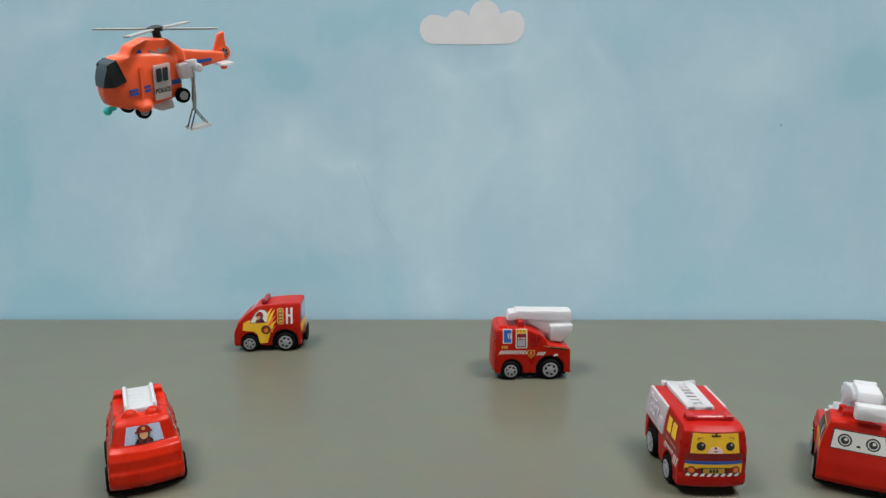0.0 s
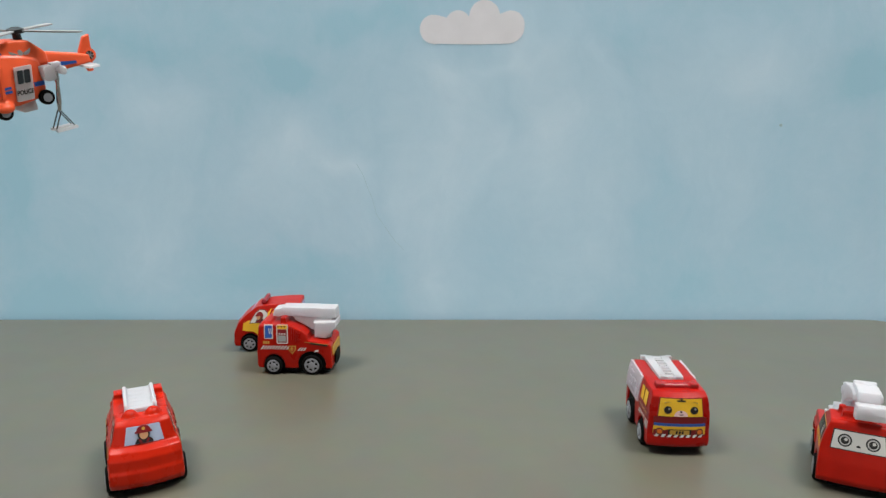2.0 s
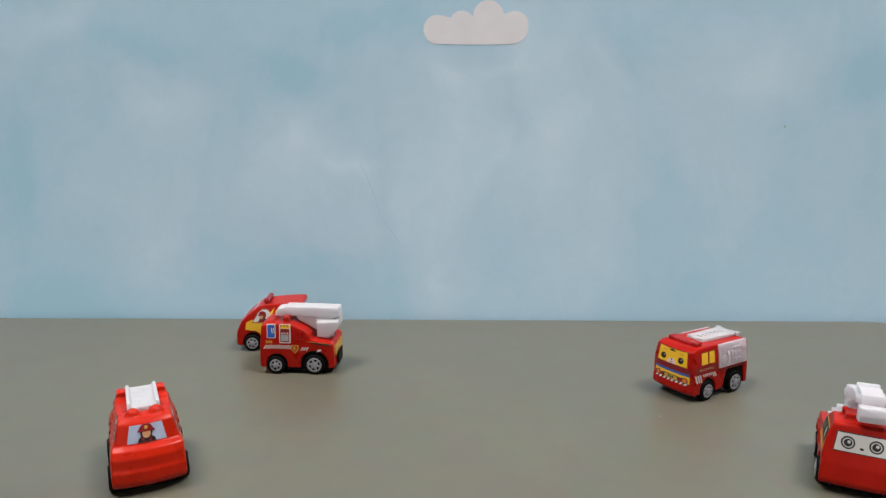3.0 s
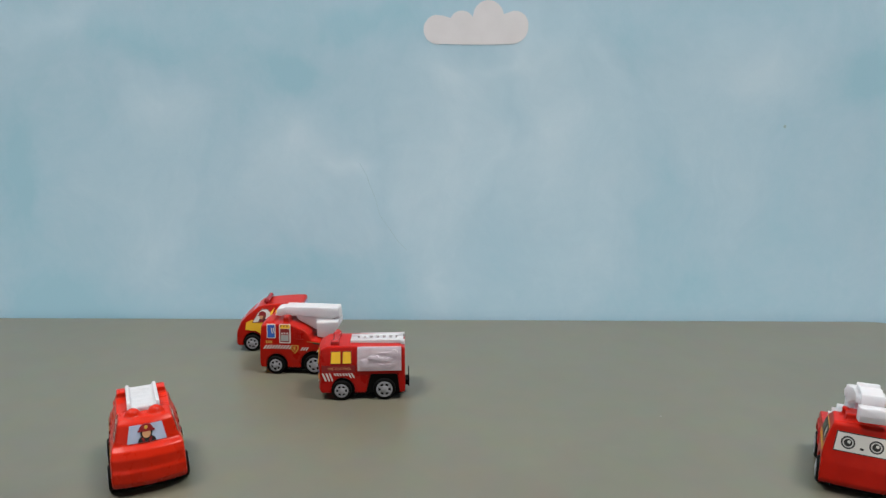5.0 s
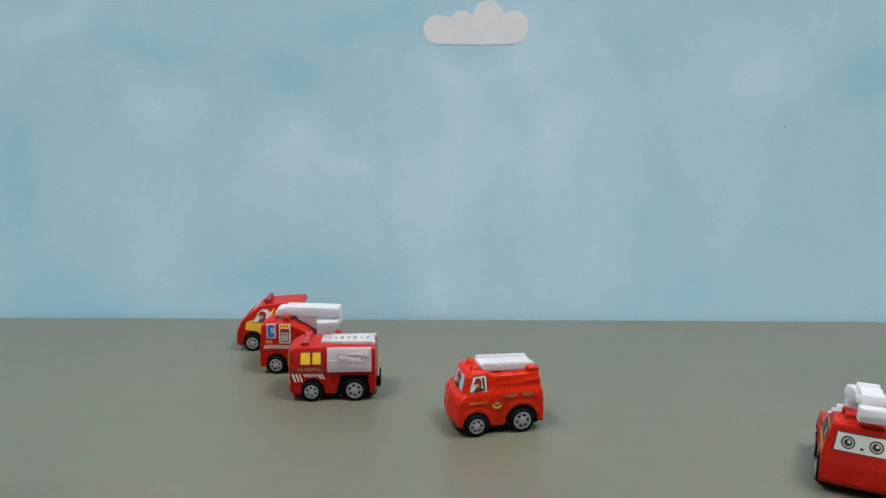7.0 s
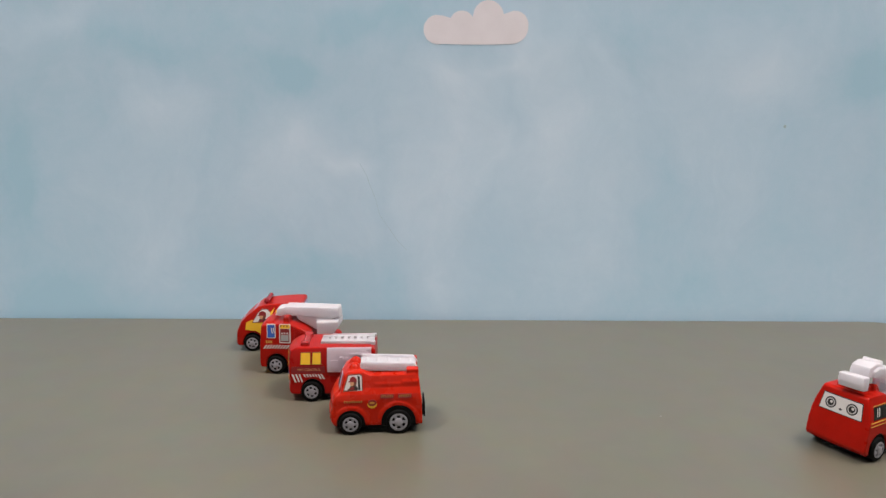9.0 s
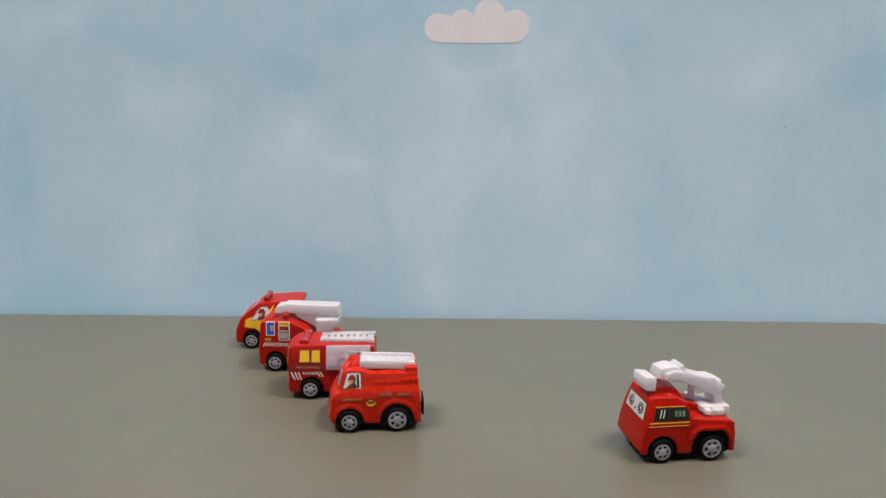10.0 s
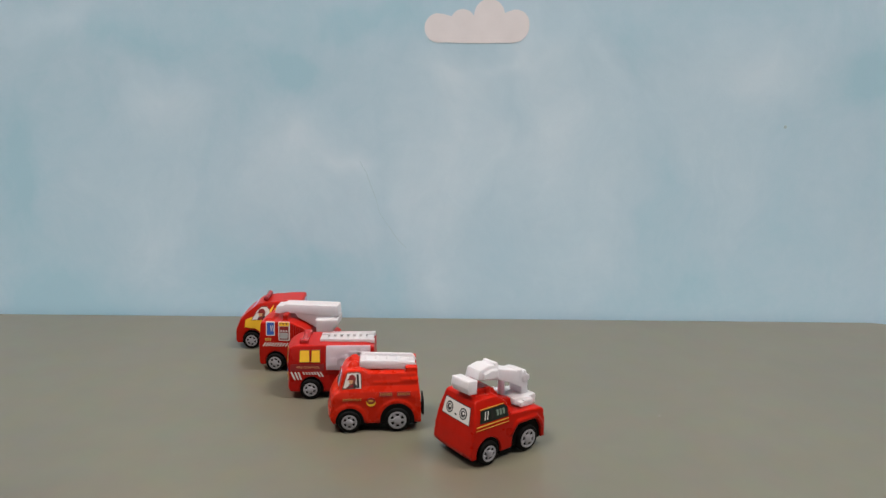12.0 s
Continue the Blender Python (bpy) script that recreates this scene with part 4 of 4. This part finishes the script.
    bm = bmesh.new()
    lathe(bm, [(1.3, -3), (1.8, 3), (1.2, 12), (1.6, 16), (0.8, 20)], 10, (-22, 13, 0), "z")
    for v in bm.verts:
        v.co.x += (20 - v.co.z) * 0.24
    hpart("line", bm, SILVER, root, "silver winch line")
    for dx, dy in ((-7, -4), (7, -4), (-7, 4), (7, 4)):
        bm = bmesh.new()
        solid(bm, [(0, -3), (0.7, -3), (dx + 0.7, -13), (dx, -13)], -0.3, 0.3)
        bm.transform(pose(-16.5, 13 + dy * 0.5, 0))
        hpart("sling", bm, S_BLACK, root)
    bm = bmesh.new()
    for s in (-1, 1):
        solid(bm, rounded(-24.5, -8.5, -14.6, -13.0, 0.5), 13 + s * 3 - 1.4, 13 + s * 3 + 1.4)
    hpart("stretcher", bm, WHITE, root, "white plastic stretcher runners")
    bm = bmesh.new()
    solid(bm, rounded(-6, 5, -1.6, 4.5, 1.2), -5, 5)
    hpart("belly_lamp", bm, WHITE, root)
    bm = bmesh.new()
    ball(bm, 32.0, 0, 4.6, 2.4, 2.8, 2.4, 12)
    box(bm, 27.0, 31.5, -1.0, 1.0, 4.4, 6.6)
    hpiece("nose_lamp", bm, CYAN, root, "turquoise nose lamp")
    return root


# ---------------------------------------------------------------- the place
def structure(name, bm, mat, label="", unit=1.0):
    ob = part(name, bm, mat, None, label, unit)
    return tagged(ob, kind="structure")


BACK = 0.5281        # the wall behind the table
structure("floor", box(bmesh.new(), -2.0, 2.0, -1.9, BACK + 0.1, -0.80, -0.75), WOOD, "brown wooden floor")
wall = bmesh.new()
solid(wall, [(-2.0, -0.75), (2.0, -0.75), (2.0, 1.85), (-2.0, 1.85)], BACK, BACK + 0.1)
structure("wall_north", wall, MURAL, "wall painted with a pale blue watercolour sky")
structure("wall_west", box(bmesh.new(), -2.1, -2.0, -1.9, BACK + 0.1, -0.75, 1.85), PLASTER, "plain white wall")
structure("wall_east", box(bmesh.new(), 2.0, 2.1, -1.9, BACK + 0.1, -0.75, 1.85), PLASTER, "plain white wall")
# wall out of view; its opening is assumed, to go with the fill
south = bmesh.new()
for x0, x1, z0, z1 in ((-2.0, -0.9, -0.75, 1.85), (0.5, 2.0, -0.75, 1.85), (-0.9, 0.5, -0.75, -0.05), (-0.9, 0.5, 1.15, 1.85)):
    box(south, x0, x1, -1.9, -1.8, z0, z1)
structure("wall_south", south, PLASTER, "plain white wall with an assumed window opening")
structure("ceiling", box(bmesh.new(), -2.1, 2.1, -1.9, BACK + 0.1, 1.85, 1.95), PLASTER, "plain white ceiling")


def table():
    root = tagged(new("table"), "table with a matt grey-green top and rounded corners", "table")
    x0, x1, y0, y1, r = -0.86, 0.366, -0.25, 0.5241, 0.028
    top = bmesh.new()
    solid(top, rounded(x0, x1, y0, y1, r, 8), -0.022, 0.0, "z")
    bmesh.ops.bevel(top, geom=[e for e in top.edges if abs(e.verts[0].co.z) < 1e-6 and abs(e.verts[1].co.z) < 1e-6], offset=0.002, segments=3, affect="EDGES", profile=0.5)
    part("tabletop", top, BOARD, root, unit=1.0)
    for x in (x0 + 0.06, x1 - 0.06):
        for y in (y0 + 0.06, y1 - 0.06):
            part("leg", box(bmesh.new(), x - 0.025, x + 0.025, y - 0.025, y + 0.025, -0.75, -0.022), WOOD, root, unit=1.0)


table()


def paper_cloud():
    k = (BACK - 0.0005) / 0.5241
    lobes = ((-6.8, 224.2, 10.6), (11.2, 228.4, 9.4), (30.9, 233.8, 11.4), (50.6, 227.6, 10.2))

    def inside(x, z):
        if any((x - lx) ** 2 + (z - lz) ** 2 < lr * lr for lx, lz, lr in lobes):
            return True
        # the body: a bar with round ends and a slightly bowed lower edge
        dx = max(-5.0 - x, 0.0, x - 49.0) / 11.6
        dz = max(225.0 - z, 0.0) / (11.6 - 0.0008 * (x - 22) ** 2)
        return z < 227.5 and dx * dx + dz * dz < 1.0
    n, outline = 110, []
    for i in range(n):
        dx, dz = math.cos(2 * math.pi * i / n), math.sin(2 * math.pi * i / n)
        best = max(step * 0.12 for step in range(500) if inside(21.5 + step * 0.12 * dx, 222.0 + step * 0.12 * dz))
        outline.append((21.5 + best * dx, 222.0 + best * dz))
    bm = bmesh.new()
    solid(bm, [(x * k, 159.5 + (z - 159.5) * k) for x, z in outline], BACK * 1000 - 0.18, BACK * 1000)
    tagged(part("paper_cloud", bm, PAPER, None, sharp=60), "white paper cloud cut-out stuck on the wall", "paper cloud")


paper_cloud()


def wall_marks():
    bm = bmesh.new()
    ball(bm, 260.0, BACK * 1000 - 0.05, 154.0, 1.2, 0.15, 1.2, 10)
    tagged(part("wall_smudge", bm, SMUDGE), "small dark grey smudge on the wall", "smudge", kind="structure")
    path = ((-67.4, 124.8), (-62, 115), (-59.8, 108.0), (-55.5, 97), (-52.2, 84.0), (-44, 72), (-38, 63), (-31.4, 56.4))
    bm = bmesh.new()
    for (xa, za), (xb, zb) in zip(path, path[1:]):
        solid(bm, [(xa - 0.2, za), (xa + 0.2, za), (xb + 0.2, zb), (xb - 0.2, zb)], BACK * 1000 - 0.08, BACK * 1000 + 0.2)
    tagged(part("wall_crease", bm, CREASE), "thin slanting crease in the painted wall paper", "crease", kind="structure")


wall_marks()


def lint():
    bm = bmesh.new()
    ball(bm, 0, 0, 0.2, 0.5, 0.25, 0.2, 8)
    ob = tagged(part("lint_speck", bm, LINT), "tiny white lint speck on the table", "lint")
    ob.location = (0.1177, 0.3450, 0)


lint()

VAN, BOOM, LADDER, ROUND, CRANE = flame_van(), boom_truck(), ladder_truck(), round_truck(), crane_truck()
HELI = helicopter()


# ---------------------------------------------------------------- what moves
def drive(truck, stops):
    """Pushes a truck from stop to stop (from, to, x, y, heading); its wheels roll with it."""
    rows, spins, spin = [], [], 0.0
    for i, (t0, t1, x, y, rz) in enumerate(stops):
        if i:
            _, tp, xp, yp, rp = stops[i - 1]
            a = radians((rz + rp) / 2)
            way = (x - xp) * math.cos(a) + (y - yp) * math.sin(a)
            turn = max(-200.0, min(200.0, math.degrees(way / 0.0062)))
            steps = max(1, min(3, int(abs(turn) // 75) + 1))
            for k in range(1, steps):
                spins.append((tp + (t0 - tp) * k / steps, spin + turn * k / steps))
            spin += turn
        for t in ((t0, t1) if t1 > t0 else (t0,)):
            rows.append((t, pose(x, y, 0, 0, 0, rz)))
            spins.append((t, spin))
    walk(truck.root, rows)
    for wheel, _ in truck.wheels:
        at = wheel.location.copy()
        walk(wheel, [(t, Matrix.Translation(at) @ pose(0, 0, 0, 0, a, 0)) for t, a in spins])


def motions():
    VAN.root.matrix_basis = pose(-0.1107, 0.4635, 0, 0, 0, -175.5)
    drive(BOOM, [(0, 0.2, 0.0660, 0.4112, -178.3), (0.3, 0.4, 0.0484, 0.4122, -178.5), (0.5, 0.7, 0.0155, 0.4136, -180.1), (0.8, 0.9, -0.0124, 0.4150, -180.4),
                 (1.0, 1.2, -0.0350, 0.4163, -181.2), (1.3, 1.4, -0.0468, 0.4169, -181.8), (1.5, 1.7, -0.0713, 0.4176, -182.6), (1.8, 12.0, -0.0821, 0.4186, -182.1)])
    drive(LADDER, [(0, 1.9, 0.1152, 0.3016, -90.4), (2.0, 2.2, 0.1148, 0.3373, -93.1), (2.3, 2.4, 0.1190, 0.3590, -100.1), (2.5, 2.7, 0.1450, 0.3848, -134.2),
                   (2.8, 3.2, 0.1640, 0.3924, -148.6), (3.3, 3.5, 0.136, 0.392, -160), (3.6, 3.7, 0.107, 0.391, -168), (3.8, 4.0, 0.081, 0.389, -172),
                   (4.1, 4.2, 0.056, 0.387, -174), (4.3, 4.5, 0.031, 0.385, -174), (4.6, 4.7, 0.009, 0.383, -174.5), (4.8, 4.9, -0.0101, 0.3816, -174.5),
                   (5.0, 5.2, -0.0359, 0.3806, -176.5), (5.3, 6.2, -0.0517, 0.3798, -176.0), (6.3, 12.0, -0.0527, 0.3787, -177.1)])
    drive(ROUND, [(0, 5.4, -0.1422, 0.2965, -63.2), (5.5, 5.7, -0.1286, 0.2776, -77.1), (5.8, 5.9, -0.1159, 0.2981, -109.9), (6.0, 6.2, -0.0894, 0.3052, -145.8),
                  (6.3, 6.4, -0.0554, 0.3190, -158.6), (6.5, 6.7, -0.0208, 0.3265, -157.0), (6.8, 6.9, 0.0102, 0.3372, -164.6), (7.0, 7.2, 0.0359, 0.3409, -165.8),
                  (7.3, 7.5, 0.027, 0.3411, -170), (7.6, 7.7, 0.015, 0.3409, -173), (7.8, 8.0, 0.002, 0.3402, -174.5), (8.1, 8.3, -0.012, 0.3397, -175), (8.4, 12.0, -0.0253, 0.3389, -174.9)])
    drive(CRANE, [(0, 8.4, 0.1917, 0.2949, -117.1), (8.5, 8.7, 0.1935, 0.304, -120), (8.8, 8.9, 0.1955, 0.3114, -124.1), (9.0, 9.2, 0.2195, 0.3219, -151.3),
                  (9.3, 9.4, 0.2056, 0.3171, -171.1), (9.5, 9.7, 0.1911, 0.3169, -171.6), (9.8, 9.9, 0.1646, 0.3144, -173.3), (10.0, 10.2, 0.1251, 0.3113, -172.7),
                  (10.3, 10.4, 0.0931, 0.3099, -174.8), (10.5, 10.7, 0.0675, 0.3081, -174.7), (10.8, 10.9, 0.0558, 0.3078, -177.0), (11.0, 11.2, 0.0323, 0.3068, -177.3),
                  (11.3, 11.4, 0.0169, 0.3060, -177.9), (11.5, 11.9, 0.0050, 0.3055, -178.1), (12.0, 12.0, 0.0318, 0.3168, -143.5)])
    # the helicopter leaves upwards, comes back in from above and flies off past the edge
    fly = ((0.0, -0.165, 0.166), (0.1, -0.1704, 0.166), (0.2, -0.177, 0.195), (0.4, -0.184, 0.30), (0.9, -0.195, 0.30), (1.0, -0.198, 0.25), (1.1, -0.2024, 0.172), (1.2, -0.209, 0.165),
           (1.3, -0.2167, 0.165), (1.4, -0.223, 0.165), (1.5, -0.230, 0.165), (1.6, -0.2329, 0.165), (1.8, -0.2359, 0.165), (1.9, -0.2399, 0.165), (2.0, -0.2447, 0.165), (2.1, -0.2517, 0.165),
           (2.2, -0.2587, 0.166), (2.5, -0.340, 0.17), (3.0, -0.46, 0.18), (12.0, -0.46, 0.18))
    rows = []
    for t, x, z in fly:
        swing = math.degrees(math.atan2(-x, 0.40)) - 22.2
        rows.append((t, pose(x * 0.55 + 0.0014, 0.22, 0.1597 + (z - 0.1595) * 0.55, 0, 0, swing) @ pose(0, 0, 0, 13, 0, 0) @ pose(0, 0, 0, 0, 5, -134)))
    walk(HELI, rows)


motions()
